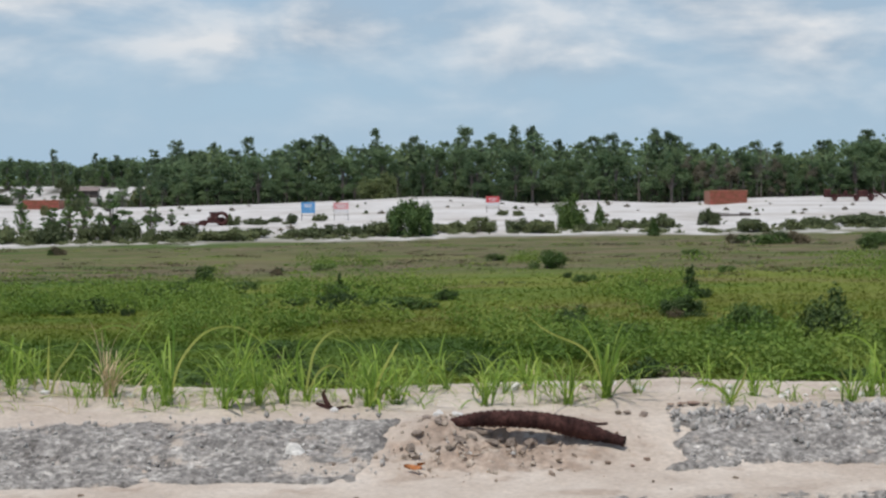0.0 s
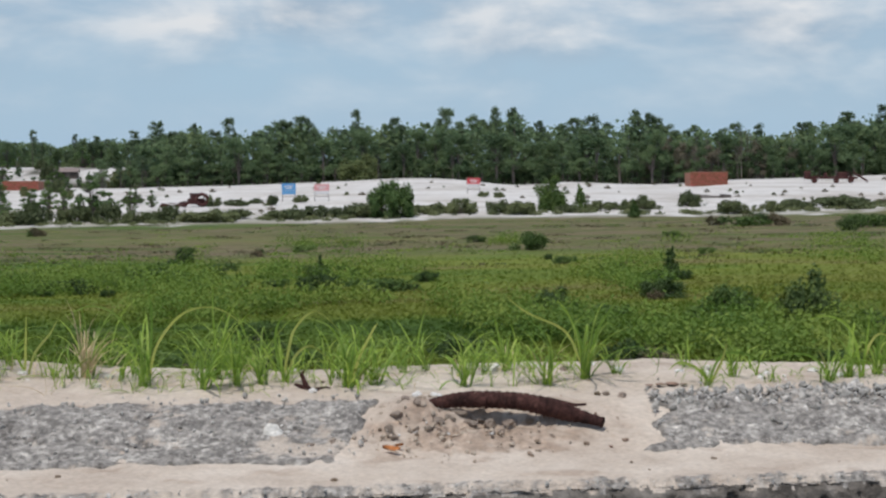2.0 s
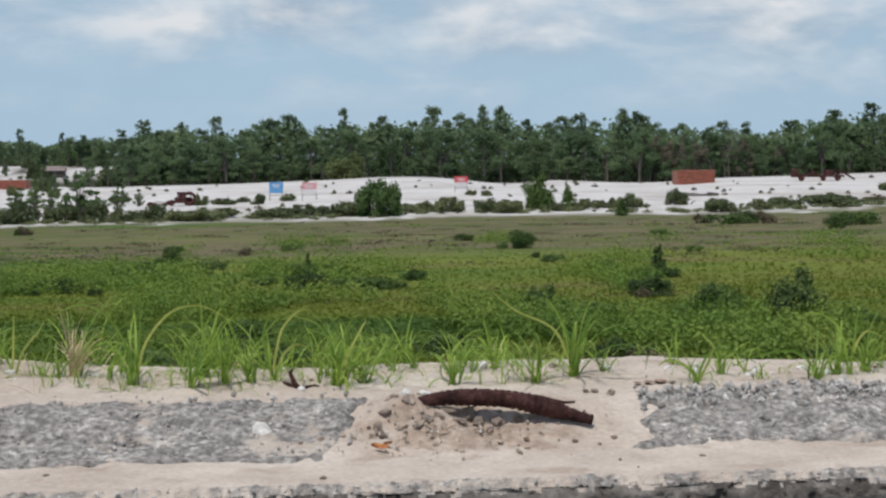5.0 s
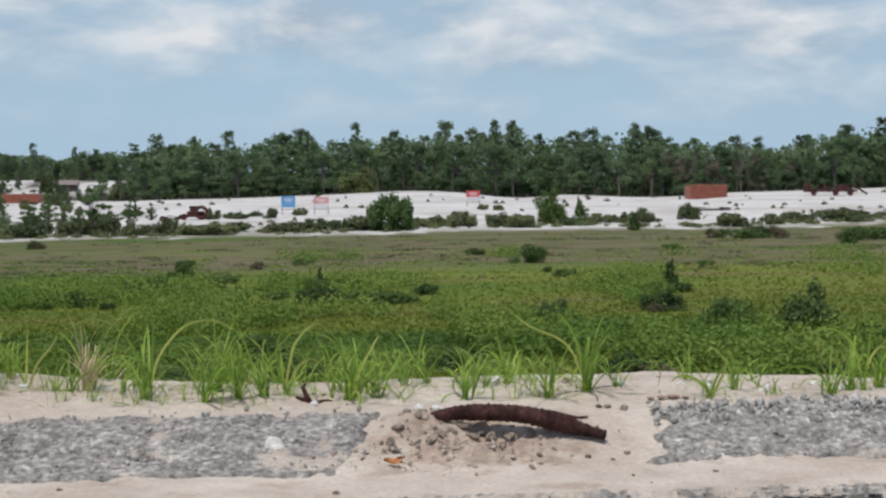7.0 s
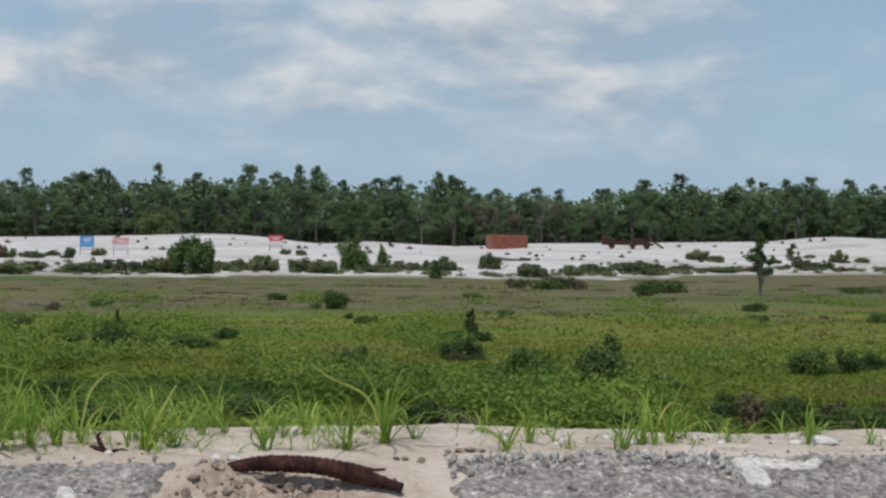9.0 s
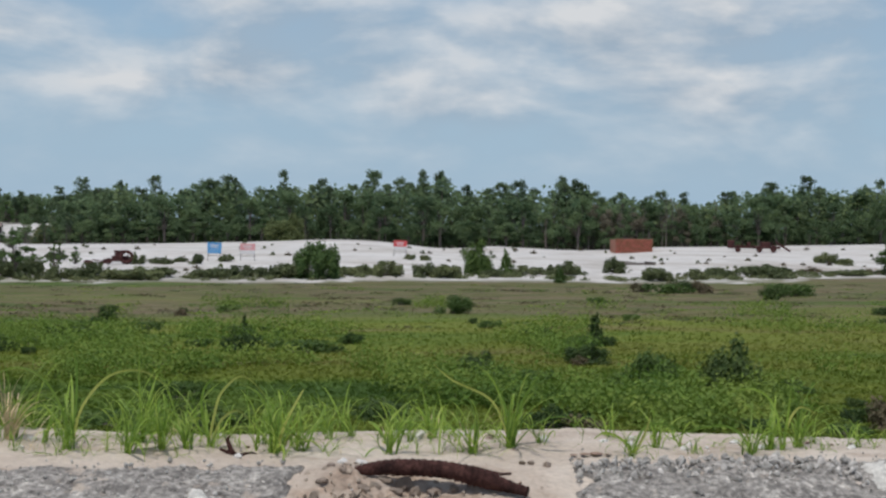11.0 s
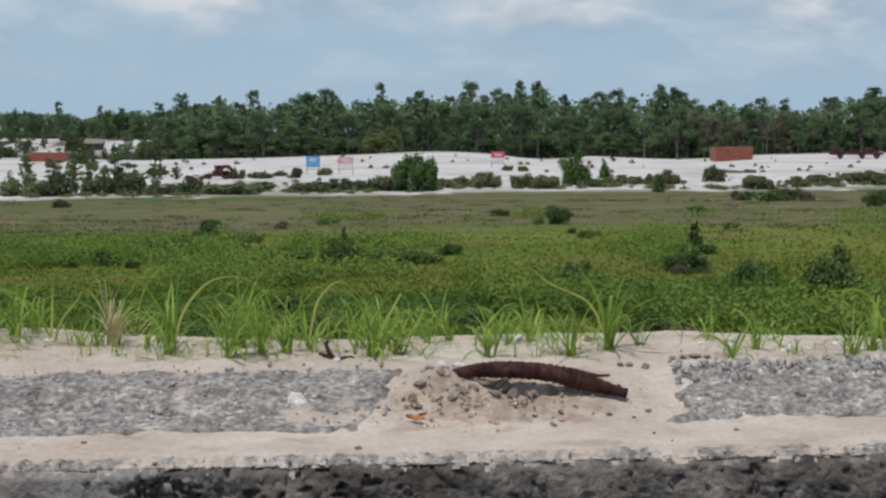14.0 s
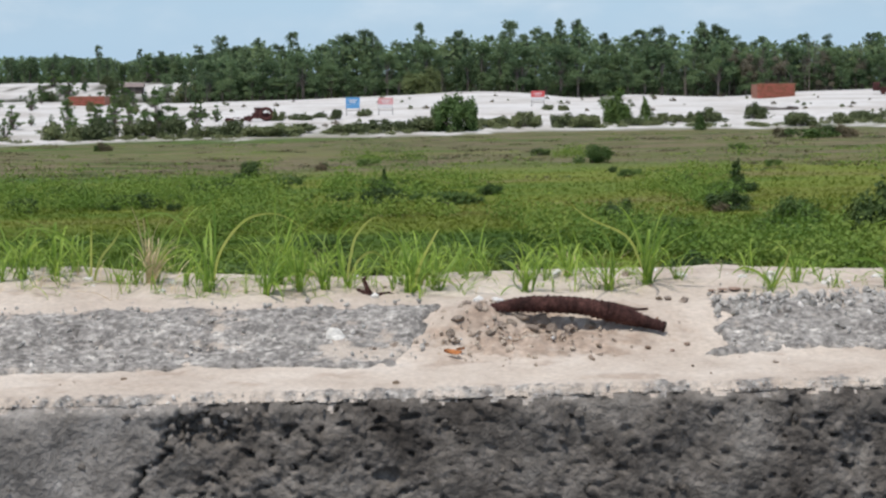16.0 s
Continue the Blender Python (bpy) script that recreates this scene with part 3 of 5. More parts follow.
def stone_mesh(name, seed, mat, flat=0.7, cuts=2, jag=0.35):
    bm = bmesh.new()
    bmesh.ops.create_icosphere(bm, subdivisions=cuts, radius=0.5)
    for v in bm.verts:
        p = v.co.copy()
        v.co = p * (1 + 1.3 * jag * noise.noise(p * 2.3 + Vector((seed * 7.1, 0, seed)))+ 0.12 * noise.noise(p * 6 + Vector((seed, 3, 0))))
        v.co.z *= flat
    return finish(name, bm, mat)


# gravel bedded in the face and on the slabs, too small to count
rng = np.random.default_rng(5)


def gravel(count, spot, smin, smax, mat=CHIP):
    base = stone_mesh("chip", 2.0, CHIP, 0.75, 1, 0.5)
    bv = np.array([v.co for v in base.vertices])
    bf = np.array([p.vertices for p in base.polygons])
    verts, faces = [], []
    for i in range(count):
        s = smin + (smax - smin) * rng.random() ** 2.5
        m = np.array(Euler(rng.random(3) * 6).to_matrix())
        verts.append((bv * rng.uniform(0.6, 1.4, 3)) @ m.T * s + np.array(spot()))
        faces.append(bf + i * len(bv))
    bpy.data.meshes.remove(base)
    return mesh_of("gravel", np.concatenate(verts).tolist(), np.concatenate(faces).tolist(), mat)


def on_face():
    x = rng.uniform(-1.0, 3.6) if rng.random() < 0.85 else rng.uniform(-2.6, -0.9)
    z = -0.05 - 0.45 * rng.random() ** 1.2
    return x, ledge_line(x) - 0.050 + 0.13 * z, z


def on_slab():
    x = rng.uniform(-2.6, -0.2) if rng.random() < 0.45 else rng.uniform(0.9, 3.6)
    v = rng.uniform(0.60, 1.10) if rng.random() < 0.6 else rng.normal(1.0, 0.10)
    y = ledge_line(x) + v
    return x, y, terrain(x, y) + 0.018


def on_lip():
    x = rng.uniform(-2.6, 3.7)
    if rng.random() < 0.6:
        z = -0.07 * rng.random() ** 1.7
        return x, ledge_line(x) - 0.030 + 0.13 * z + 0.006 * rng.random(), z - 0.012
    return x, ledge_line(x) + rng.normal(0.0, 0.022), 0.001


def on_heap():
    x = rng.normal(0.12, 0.24)
    y = ledge_line(x) + rng.normal(0.84, 0.13)
    return x, y, terrain(x, y) + 0.006


thing("sand_crumbs", Matrix(), "crumbly lumps of dug-up sand round the pipe", "sand", kind="stuff", data=gravel(260, on_heap, 0.006, 0.032, CLOD))
tagged(part("gravel", gravel(420, on_face, 0.012, 0.05, FACE), ledge), kind="stuff")
tagged(part("gravel", gravel(1700, on_lip, 0.004, 0.017), ledge), kind="stuff")
thing("gravel", Matrix(), "pale loose gravel lying on the grey asphalt slabs", "gravel", kind="stuff", data=gravel(1500, on_slab, 0.004, 0.026))



def on_slab_top():
    x = rng.uniform(0.92, 2.1)
    y = ledge_line(x) + rng.normal(1.03, 0.05)
    return x, y, terrain(x, y) + 0.022


thing("gravel", Matrix(), "flaky pale stone chips on the slab's upper edge", "gravel", kind="stuff", data=gravel(420, on_slab_top, 0.010, 0.042))
# white paint marks on the slab: a bar and a stem
for k, (x0, x1, v0, v1) in enumerate(((2.12, 2.27, 0.80, 1.08), (2.21, 2.56, 0.92, 1.05), (-0.66, -0.47, 0.74, 0.92))):
    us, vs = np.arange(x0, x1, 0.008), np.arange(v0, v1, 0.008)
    verts, faces = [], []
    for v in vs:
        for x in us:
            y = ledge_line(x) + v
            edge = min(x - x0, x1 - x, v - v0, v1 - v) if k < 2 else 0.068 - math.hypot(x - (x0 + x1) / 2, (v - (v0 + v1) / 2) * 1.1) + 0.05 * rough(x, y, 4, 16)
            g = 0.016 * rough(x, y, 1, 6) + 0.010 * rough(x, y, 2, 18) + 0.009 * abs(rough(x, y, 3, 38)) + 0.006 * rough(x, y, 4, 80)
            lift_up = 0.013 + g + 0.006 - 0.016 * smooth(0.028, 0.0, edge - 0.008 + 0.03 * rough(x, y, 9, 22))
            verts.append((x, y - 0.35 * (0.025 + g), terrain(x, y) + lift_up))
    n = len(us)
    faces = [(i * n + j, i * n + j + 1, (i + 1) * n + j + 1, (i + 1) * n + j) for i in range(len(vs) - 1) for j in range(n - 1)]
    part("paint_mark", mesh_of("paint_mark", verts, faces, WHITE_PAINT, True), bank_b if k < 2 else bank_a, "flaked white paint")

# ---- rusted pipe ----
ctrl = [(0.02, 6.68, 0.130), (0.07, 6.66, 0.150), (0.187, 6.65, 0.163), (0.364, 6.62, 0.160), (0.500, 6.60, 0.135), (0.604, 6.58, 0.107), (0.700, 6.54, 0.084)]
path = []
for i in range(len(ctrl) - 1):
    p0, p1, p2, p3 = (Vector(ctrl[max(0, min(len(ctrl) - 1, i + k))]) for k in (-1, 0, 1, 2))
    for s in np.arange(0, 1, 0.03):
        path.append(0.5 * ((2 * p1) + (p2 - p0) * s + (2 * p0 - 5 * p1 + 4 * p2 - p3) * s * s + (3 * p1 - p0 - 3 * p2 + p3) * s ** 3))
run, radii = 0.0, []
for i, p in enumerate(path):
    run += (p - path[i - 1]).length if i else 0
    rib = math.sin(run / 0.026 * 2 * math.pi)
    radii.append((0.0335 + 0.0024 * max(rib, -0.4)) * (1 - 0.42 * smooth(0.52, 0.70, run) - 0.34 * smooth(0.22, 0.0, run) + 0.10 * math.exp(-((run - 0.50) / 0.09) ** 2)) + 0.002 * noise.noise((run * 30, 0, 0)))
pv, pf = tube(path, radii, 20)
pv = [v + Vector((0, 0, 0.0025 * noise.noise(v * 60))) for v in pv]
pipe = thing("corrugated_pipe", Matrix(), "rusted dark brown corrugated pipe arching out of the sand", "pipe")
part("pipe_body", mesh_of("pipe_body", pv, pf, RUST, True), pipe)
sv, sf = tube([(0.40, 6.615, 0.178), (0.50, 6.60, 0.164), (0.56, 6.60, 0.152), (0.60, 6.60, 0.146), (0.64, 6.60, 0.148)], [0.010, 0.012, 0.009, 0.006, 0.005], 7)
part("torn_strip", mesh_of("torn_strip", sv, sf, RUST, True), pipe, "thin rusted torn edge strip")
for k in range(24):
    s = path[4 + k * 7]
    d = (path[5 + k * 7] - path[3 + k * 7]).normalized()
    ring = []
    a = d.cross(Vector((0.31, 0.95, 0.1))).normalized()
    b = d.cross(a)
    r0 = radii[4 + k * 7] + 0.0008
    for q in range(17):
        w = math.pi * 2 * q / 16 + 0.3
        ring.append(s + (a * math.cos(w) + b * math.sin(w)) * r0)
    rv, rf = tube(ring, [0.0014 + 0.0007 * ((k * 7 + q) % 3) for q in range(17)], 5)
    part("rib", mesh_of("rib", rv, rf, RUST, True), pipe)

# ---- stones on the sand ----
STONES = [stone_mesh("stone", s, m, f, 2, 0.5) for s, m, f in ((1.0, PEBBLE, 0.7), (2.0, PEBBLE, 0.5), (3.0, PALE_STONE, 0.7), (4.0, CLOD, 0.75), (5.0, CLOD, 0.6), (6.0, PALE_STONE, 0.55))]


def stone(kind, x, y, size, label, group="stones on the sand", name="stone"):
    size *= 0.62
    m = pose(x, y, terrain(x, y) + size * 0.12, 0, 0, (x * 977 + y * 331) % 360) @ Matrix.Scale(size, 4)
    return thing(name, m, label, "stone", group, data=STONES[kind])


for kind, x, y, size in ((3, 0.11, 6.60, 0.085), (4, 0.06, 6.57, 0.07), (3, -0.02, 6.62, 0.06), (4, 0.18, 6.61, 0.10), (3, 0.26, 6.63, 0.07), (4, 0.34, 6.63, 0.085), (3, 0.42, 6.62, 0.05), (4, 0.14, 6.66, 0.11), (3, 0.22, 6.67, 0.10), (4, -0.07, 6.66, 0.055),
                         (4, -0.10, 6.56, 0.07), (3, -0.13, 6.48, 0.06), (4, -0.11, 6.42, 0.05), (3, 0.81, 6.86, 0.06), (4, 0.75, 6.90, 0.05), (3, -0.34, 6.36, 0.06), (4, -0.42, 6.34, 0.05), (4, 0.02, 6.50, 0.05), (3, -0.22, 6.38, 0.045)):
    stone(kind, x, y, size, "rough brown clod of dried sand beside the pipe", "sand clods")
for x, y, size in ((0.30, 7.66, 0.075), (0.86, 7.55, 0.06), (1.50, 7.62, 0.05), (1.86, 7.66, 0.06), (2.75, 7.70, 0.14), (2.62, 7.66, 0.07), (2.25, 7.6, 0.05), (1.25, 7.6, 0.045), (-0.45, 7.1, 0.04), (0.05, 6.95, 0.06), (-0.02, 6.90, 0.05)):
    stone(2 if size < 0.06 else 5, x, y - 0.16, size * 1.3, "pale stone lying on the sandy crest", "pale stones")
rs = np.random.default_rng(11)
for i in range(85):
    x = rs.uniform(-2.2, 3.4)
    v = rs.uniform(0.15, 0.6) if i % 3 == 0 else rs.uniform(1.2, 1.95) if i % 3 == 1 else rs.normal(0.85, 0.15)
    if i % 3 == 2:
        x = rs.uniform(-0.1, 0.8)
    stone(int(rs.choice([0, 1, 0, 1, 3, 2])), x, ledge_line(x) + v, 0.010 + 0.035 * rs.random() ** 2.2, "small brown stone on the sand")
for i in range(60):
    x = rs.uniform(-2.2, 3.4)
    stone(int(rs.choice([2, 5, 2, 3, 0])), x, ledge_line(x) + rs.uniform(1.55, 2.0), 0.018 + 0.055 * rs.random() ** 2.5, "pale stone lying on the sandy crest", "pale stones")
for x, y, s in ((1.00, 7.10, 0.045), (1.05, 7.12, 0.06), (0.95, 7.08, 0.035), (1.10, 7.11, 0.03)):
    thing("stone", pose(x, y, terrain(x, y) + 0.006, 0, 0, x * 400) @ Matrix.Diagonal((s, s, s * 0.5, 1)), "weathered reddish stone lying flat on the sand", "stone", "reddish stones",
          data=stone_mesh("stone", x * 9, PEBBLE, 0.4))


def dry_leaf(x, y, size, turn):
    us = [(-1 + 2 * i / 6) for i in range(7)]
    verts = [(u * size, (1 - u * u) * size * 0.45 * k, size * (0.25 * abs(k) + 0.2 * u * u)) for u in us for k in (-1, 0, 1)]
    verts += [(a, b, c + 0.002) for a, b, c in verts]
    faces = []
    for i in range(6):
        for j in range(2):
            a = i * 3 + j
            faces += [(a, a + 1, a + 4, a + 3), (a + 21, a + 24, a + 25, a + 22)]
    return thing("dead_leaf", pose(x, y, terrain(x, y) + 0.012, 25, 10, turn), "curled dry orange leaf on the sand", "leaf", data=mesh_of("dead_leaf", verts, faces, ORANGE, True))


dry_leaf(-0.12, 6.29, 0.036, 20)
dry_leaf(-0.09, 6.33, 0.022, 140)
# a dark root sticking out of the sand
rv, rf = merge([tube([(-0.46, 7.0, 0.14), (-0.485, 7.0, 0.185), (-0.50, 7.0, 0.225), (-0.49, 7.0, 0.24)], [0.015, 0.012, 0.009, 0.004], 6),
                tube([(-0.53, 7.0, 0.185), (-0.48, 7.0, 0.165), (-0.43, 7.0, 0.155)], [0.006, 0.012, 0.008], 6),
                tube([(-0.46, 7.0, 0.16), (-0.40, 7.02, 0.168), (-0.37, 7.02, 0.16)], [0.007, 0.005, 0.003], 6)])
thing("root_stub", Matrix(), "dark reddish-brown dead root stub in the sand", "root", data=mesh_of("root_stub", rv, rf, RUST, True))

# ---- grass on the bank ----


def blade_mesh(name, h, lean, width, curl, mat, rngb):
    """One grass blade: rises, then arches over; a shallow gutter in section."""
    verts, faces = [], []
    x = z = 0.0
    a = lean * 0.35
    n = 9
    for i in range(n + 1):
        s = i / n
        w = width * (0.6 + 0.8 * s) * (1 - s ** 2.5) if s > 0.05 else width * 0.5
        for k in (-1, 0, 1):
            verts.append((x - abs(k) * w * 0.25, k * w * 0.5, z))
        a += (lean + curl * s * s) / n * 1.6
        x += math.sin(a) * h / n
        z += math.cos(a) * h / n
    for i in range(n):
        for j in range(2):
            b = i * 3 + j
            faces.append((b, b + 1, b + 4, b + 3))
    return mesh_of(name, verts, faces, mat, True)


rg = np.random.default_rng(21)
BLADES = [blade_mesh("blade", 1.0, 0.08 + 0.055 * i, 0.028 + 0.026 * rg.random(), (0.7, 2.2, 4.2, 5.4, 3.2, 1.4)[i % 6], BLADE, rg) for i in range(17)]
DRY = [blade_mesh("blade", 1.0, 0.1 + 0.2 * i, 0.03, 1.2, STRAW, rg) for i in range(4)]


def grass_plant(x, y, h, count, label, group, pool, lean=1.0, sink=0.0):
    plant = thing("grass_plant", pose(x, y, terrain(x, y) - 0.01 - sink, 0, 0, rg.uniform(0, 360)), label, "grass", group)
    for i in range(count):
        k = int(rg.integers(0, len(pool)))
        s = h * rg.uniform(0.5, 1.1) * (1.2 if rg.random() < 0.12 else 1.0)
        m = pose(rg.normal(0, 0.012), rg.normal(0, 0.012), 0, rg.normal(0, 9), rg.normal(0, 9) * lean, rg.uniform(0, 360)) @ Matrix.Diagonal((s * lean, min(s, 0.24), s, 1))
        ob = part("blade", pool[k], plant)
        ob.matrix_basis = m
    return plant


PLANTS = ((-1.82, 7.49, 0.30), (-1.86, 7.28, 0.30), (-1.56, 7.21, 0.16), (-1.37, 7.01, 0.11), (-1.16, 7.06, 0.31), (-0.9, 6.95, 0.27), (-0.88, 7.21, 0.36), (-0.77, 7.05, 0.28), (-0.67, 7.06, 0.24), (-0.57, 7.13, 0.2),
          (-0.31, 7.04, 0.31), (-0.2, 7.15, 0.29), (-0.08, 7.5, 0.14), (0.17, 7.11, 0.28), (0.52, 7.07, 0.3), (0.69, 7.17, 0.40), (0.83, 7.31, 0.16), (0.37, 7.49, 0.24), (1.2, 7.12, 0.19), (1.36, 7.42, 0.24))
PLANTS += ((1.49, 7.25, 0.15), (1.73, 7.19, 0.28), (1.88, 7.45, 0.30), (-1.97, 7.15, 0.28), (-2.04, 7.08, 0.24), (2.03, 7.54, 0.33), (2.32, 7.58, 0.14), (2.71, 7.56, 0.23), (2.98, 7.52, 0.16), (2.11, 7.4, 0.1), (-2.3, 7.2, 0.3), (3.3, 7.6, 0.2))
for x, y, h in PLANTS:
    grass_plant(x, y, h * 1.12, int(8 + 38 * h + rg.integers(0, 5)) + (9 if -1.0 < x < -0.5 else 0), "fresh green grass clump growing out of pale sand", "grass on the bank", BLADES)
for i in range(64):
    x = -2.4 + 2.75 * rg.random() if i < 50 else rg.uniform(0.2, 3.4)
    grass_plant(x, ledge_line(x) + rg.uniform(1.65, 2.5), rg.uniform(0.2, 0.37) * (1 if i < 50 else 0.75), int(rg.integers(6, 12)), "green grass clump on the far side of the bank", "grass behind the crest", BLADES)
grass_plant(-1.44, 7.26, 0.33, 34, "withered straw-coloured grass clump on the sand", "dry grass", DRY)
for x, y in ((-1.9, 6.95), (-1.5, 7.0), (-1.25, 6.93), (-1.05, 6.9), (-0.25, 6.98), (0.25, 7.2), (0.45, 7.3), (0.62, 7.0), (-0.1, 7.05), (-0.72, 6.92)):
    grass_plant(x, y, rg.uniform(0.10, 0.17), 5, "low sprawling grass on pale sand", "sprawling grass", BLADES, 2.0)



for i in range(95):
    x = rg.uniform(-2.3, 3.3) if i % 2 else rg.uniform(-2.3, 0.7)
    grass_plant(x, ledge_line(x) + rg.uniform(1.3, 1.95), rg.uniform(0.06, 0.2), int(rg.integers(3, 8)), "low sprawling grass on pale sand", "sprawling grass", DRY if i % 4 == 0 else BLADES, rg.uniform(1.2, 2.6))


def arched_plant(x, y, arcs, label, mat):
    """A grass plant with long blades that arch along given side views (dx, dz)."""
    plant = thing("grass_plant", pose(x, y, terrain(x, y) - 0.01), label, "grass", "arching grass")
    for q, arc in enumerate(arcs):
        pts = [Vector((0.006 * q, 0.004 * q, 0))] + [Vector((a, 0.02 * (-1) ** q * k, b)) for k, (a, b) in enumerate(arc, 1)]
        line = []
        for i in range(len(pts) - 1):
            p0, p1, p2, p3 = (pts[max(0, min(len(pts) - 1, i + k))] for k in (-1, 0, 1, 2))
            line += [0.5 * ((2 * p1) + (p2 - p0) * t + (2 * p0 - 5 * p1 + 4 * p2 - p3) * t * t + (3 * p1 - p0 - 3 * p2 + p3) * t ** 3) for t in (0, 0.2, 0.4, 0.6, 0.8)]
        line.append(pts[-1])
        verts, n = [], len(line)
        for i, p in enumerate(line):
            w = 0.0052 * (1 - (i / (n - 1)) ** 3) + 0.0006
            d = (line[min(i + 1, n - 1)] - line[max(i - 1, 0)]).normalized()
            side = d.cross(Vector((0.2, 1, 0.1))).normalized()
            verts += [p - side * w, p + Vector((0, 0.0015, 0)), p + side * w]
        faces = [(i * 3 + j, i * 3 + j + 1, i * 3 + j + 4, i * 3 + j + 3) for i in range(n - 1) for j in range(2)]
        part("blade", mesh_of("blade", verts, faces, mat[q % len(mat)], True), plant)


YELLOW = material("yellowing_blade", [(0.30, 0.36, 0.07), (0.46, 0.46, 0.14)], 6, 0.5, vary=0.2, fine=0.1, trans=0.35)
LONG = "tall grass plant with long arching blades on the sandy crest"
arched_plant(-0.60, 7.30, (((0.02, 0.12), (0.05, 0.22), (0.14, 0.29), (0.25, 0.19)), ((-0.03, 0.14), (-0.02, 0.24), (0.03, 0.30)), ((0.05, 0.10), (0.12, 0.14), (0.2, 0.07))), LONG, (YELLOW, BLADE))
arched_plant(0.70, 7.20, (((-0.04, 0.12), (-0.10, 0.22), (-0.25, 0.29), (-0.34, 0.36)), ((0.02, 0.14), (0.05, 0.24), (0.12, 0.35)), ((-0.02, 0.15), (-0.06, 0.26), (-0.13, 0.34))), LONG, (YELLOW, BLADE, BLADE))
arched_plant(1.22, 7.20, (((0.03, 0.08), (0.08, 0.13), (0.18, 0.12), (0.27, 0.07)), ((0.05, 0.1), (0.07, 0.18)), ((-0.05, 0.07), (-0.12, 0.09), (-0.16, 0.06))), LONG, (BLADE, YELLOW))
arched_plant(1.75, 7.24, (((-0.04, 0.09), (-0.12, 0.13), (-0.24, 0.11), (-0.36, 0.06)), ((-0.03, 0.1), (-0.06, 0.15)), ((0.04, 0.08), (0.1, 0.11), (0.17, 0.06))), LONG, (BLADE, YELLOW))
arched_plant(1.92, 7.40, (((-0.01, 0.14), (-0.05, 0.24), (-0.13, 0.28), (-0.22, 0.26)), ((0.02, 0.15), (0.03, 0.3)), ((0.03, 0.12), (0.09, 0.2), (0.17, 0.17))), LONG, (BLADE, BLADE, YELLOW))
arched_plant(-1.70, 7.25, (((0.0, 0.12), (0.0, 0.26)), ((-0.05, 0.13), (-0.13, 0.22), (-0.24, 0.24), (-0.32, 0.18)), ((0.04, 0.1), (0.1, 0.18), (0.13, 0.24))), LONG, (YELLOW, BLADE))
arched_plant(-1.20, 7.35, (((0.02, 0.14), (0.02, 0.3), (0.0, 0.40)), ((-0.04, 0.16), (-0.12, 0.28), (-0.22, 0.32), (-0.33, 0.28)), ((0.05, 0.15), (0.16, 0.28), (0.30, 0.30), (0.42, 0.22))), LONG, (BLADE, BLADE, YELLOW))
arched_plant(-0.30, 7.10, (((0.03, 0.12), (0.09, 0.24), (0.11, 0.27)), ((-0.02, 0.14), (-0.08, 0.26), (-0.16, 0.30)), ((0.06, 0.08), (0.12, 0.05))), LONG, (YELLOW, BLADE))

# ---- shrubs ----


def shrub_parts(name, seed, w, h, n, size, mat, style):
    """Stem and crown meshes of a shrub about w wide and h high at its base."""
    r = np.random.default_rng(seed)
    blobs, stems = [], []
    if style == "dome":
        for i in range(32 if w > 5 else 15):
            a = r.uniform(0, 6.28)
            d = w * 0.40 * math.sqrt(r.random())
            k = r.uniform(0.09, 0.17) if w > 5 else r.uniform(0.12, 0.24)
            top = h * (0.95 - 1.1 * d / w) * (r.uniform(0.7, 1.25) if w > 5 else r.uniform(0.75, 1.1))
            low = top * (0.25 if i % 3 == 0 else r.uniform(0.55, 0.85))
            blobs.append((d * math.cos(a), d * math.sin(a), low, w * k, w * k, h * r.uniform(0.16, 0.28)))
    elif style == "cone":
        for i in range(9):
            s = i / 8
            blobs.append((r.normal(0, 0.05 * w), r.normal(0, 0.05 * w), h * (0.12 + 0.8 * s), w * 0.5 * (1.05 - s) ** 0.8 * r.uniform(0.8, 1.15), w * 0.5 * (1.05 - s) ** 0.8, h * 0.13))
    else:
        for i in range(26):
            a = r.uniform(0, 6.28)
            s = r.uniform(0.40 if style == "high" else 0.22, 0.97)
            d = w * 0.42 * math.sin(math.pi * min(1, s * 0.9 + 0.12)) * r.uniform(0.3, 1)
            blobs.append((d * math.cos(a), d * math.sin(a), h * s, w * r.uniform(0.08, 0.15), w * r.uniform(0.08, 0.15), h * r.uniform(0.04, 0.08)))
    k, out = (0.42, 0.15) if style == "high" else (1.0, 0.4)
    for b in blobs:
        stems.append(tube([(0, 0, -0.05), (b[0] * out, b[1] * out, b[2] * 0.55), b[:3]], [k * (0.02 * h + 0.01), k * (0.012 * h + 0.006), k * 0.004 * h], 5))
    sv, sf = merge(stems)
    pts, outward = blob_points(r, blobs, n, 0.45)
    pts[:, 2] = np.abs(pts[:, 2])
    lv, lf = leaves(pts, size, r, 1.5, outward)
    return mesh_of("stem", sv, sf, BARK), mesh_of("crown", lv, lf, mat)


def shrub(meshes, x, y, w, h, w0, h0, label, group, category="shrub", name="shrub", turn=0.0):
    ob = thing(name, pose(x, y, terrain(x, y) - 0.10 * h, 0, 0, turn) @ Matrix.Diagonal((w / w0, w / w0, h / h0, 1)), label, category, group)
    part("stem", meshes[0], ob)
    part("crown", meshes[1], ob)
    return ob


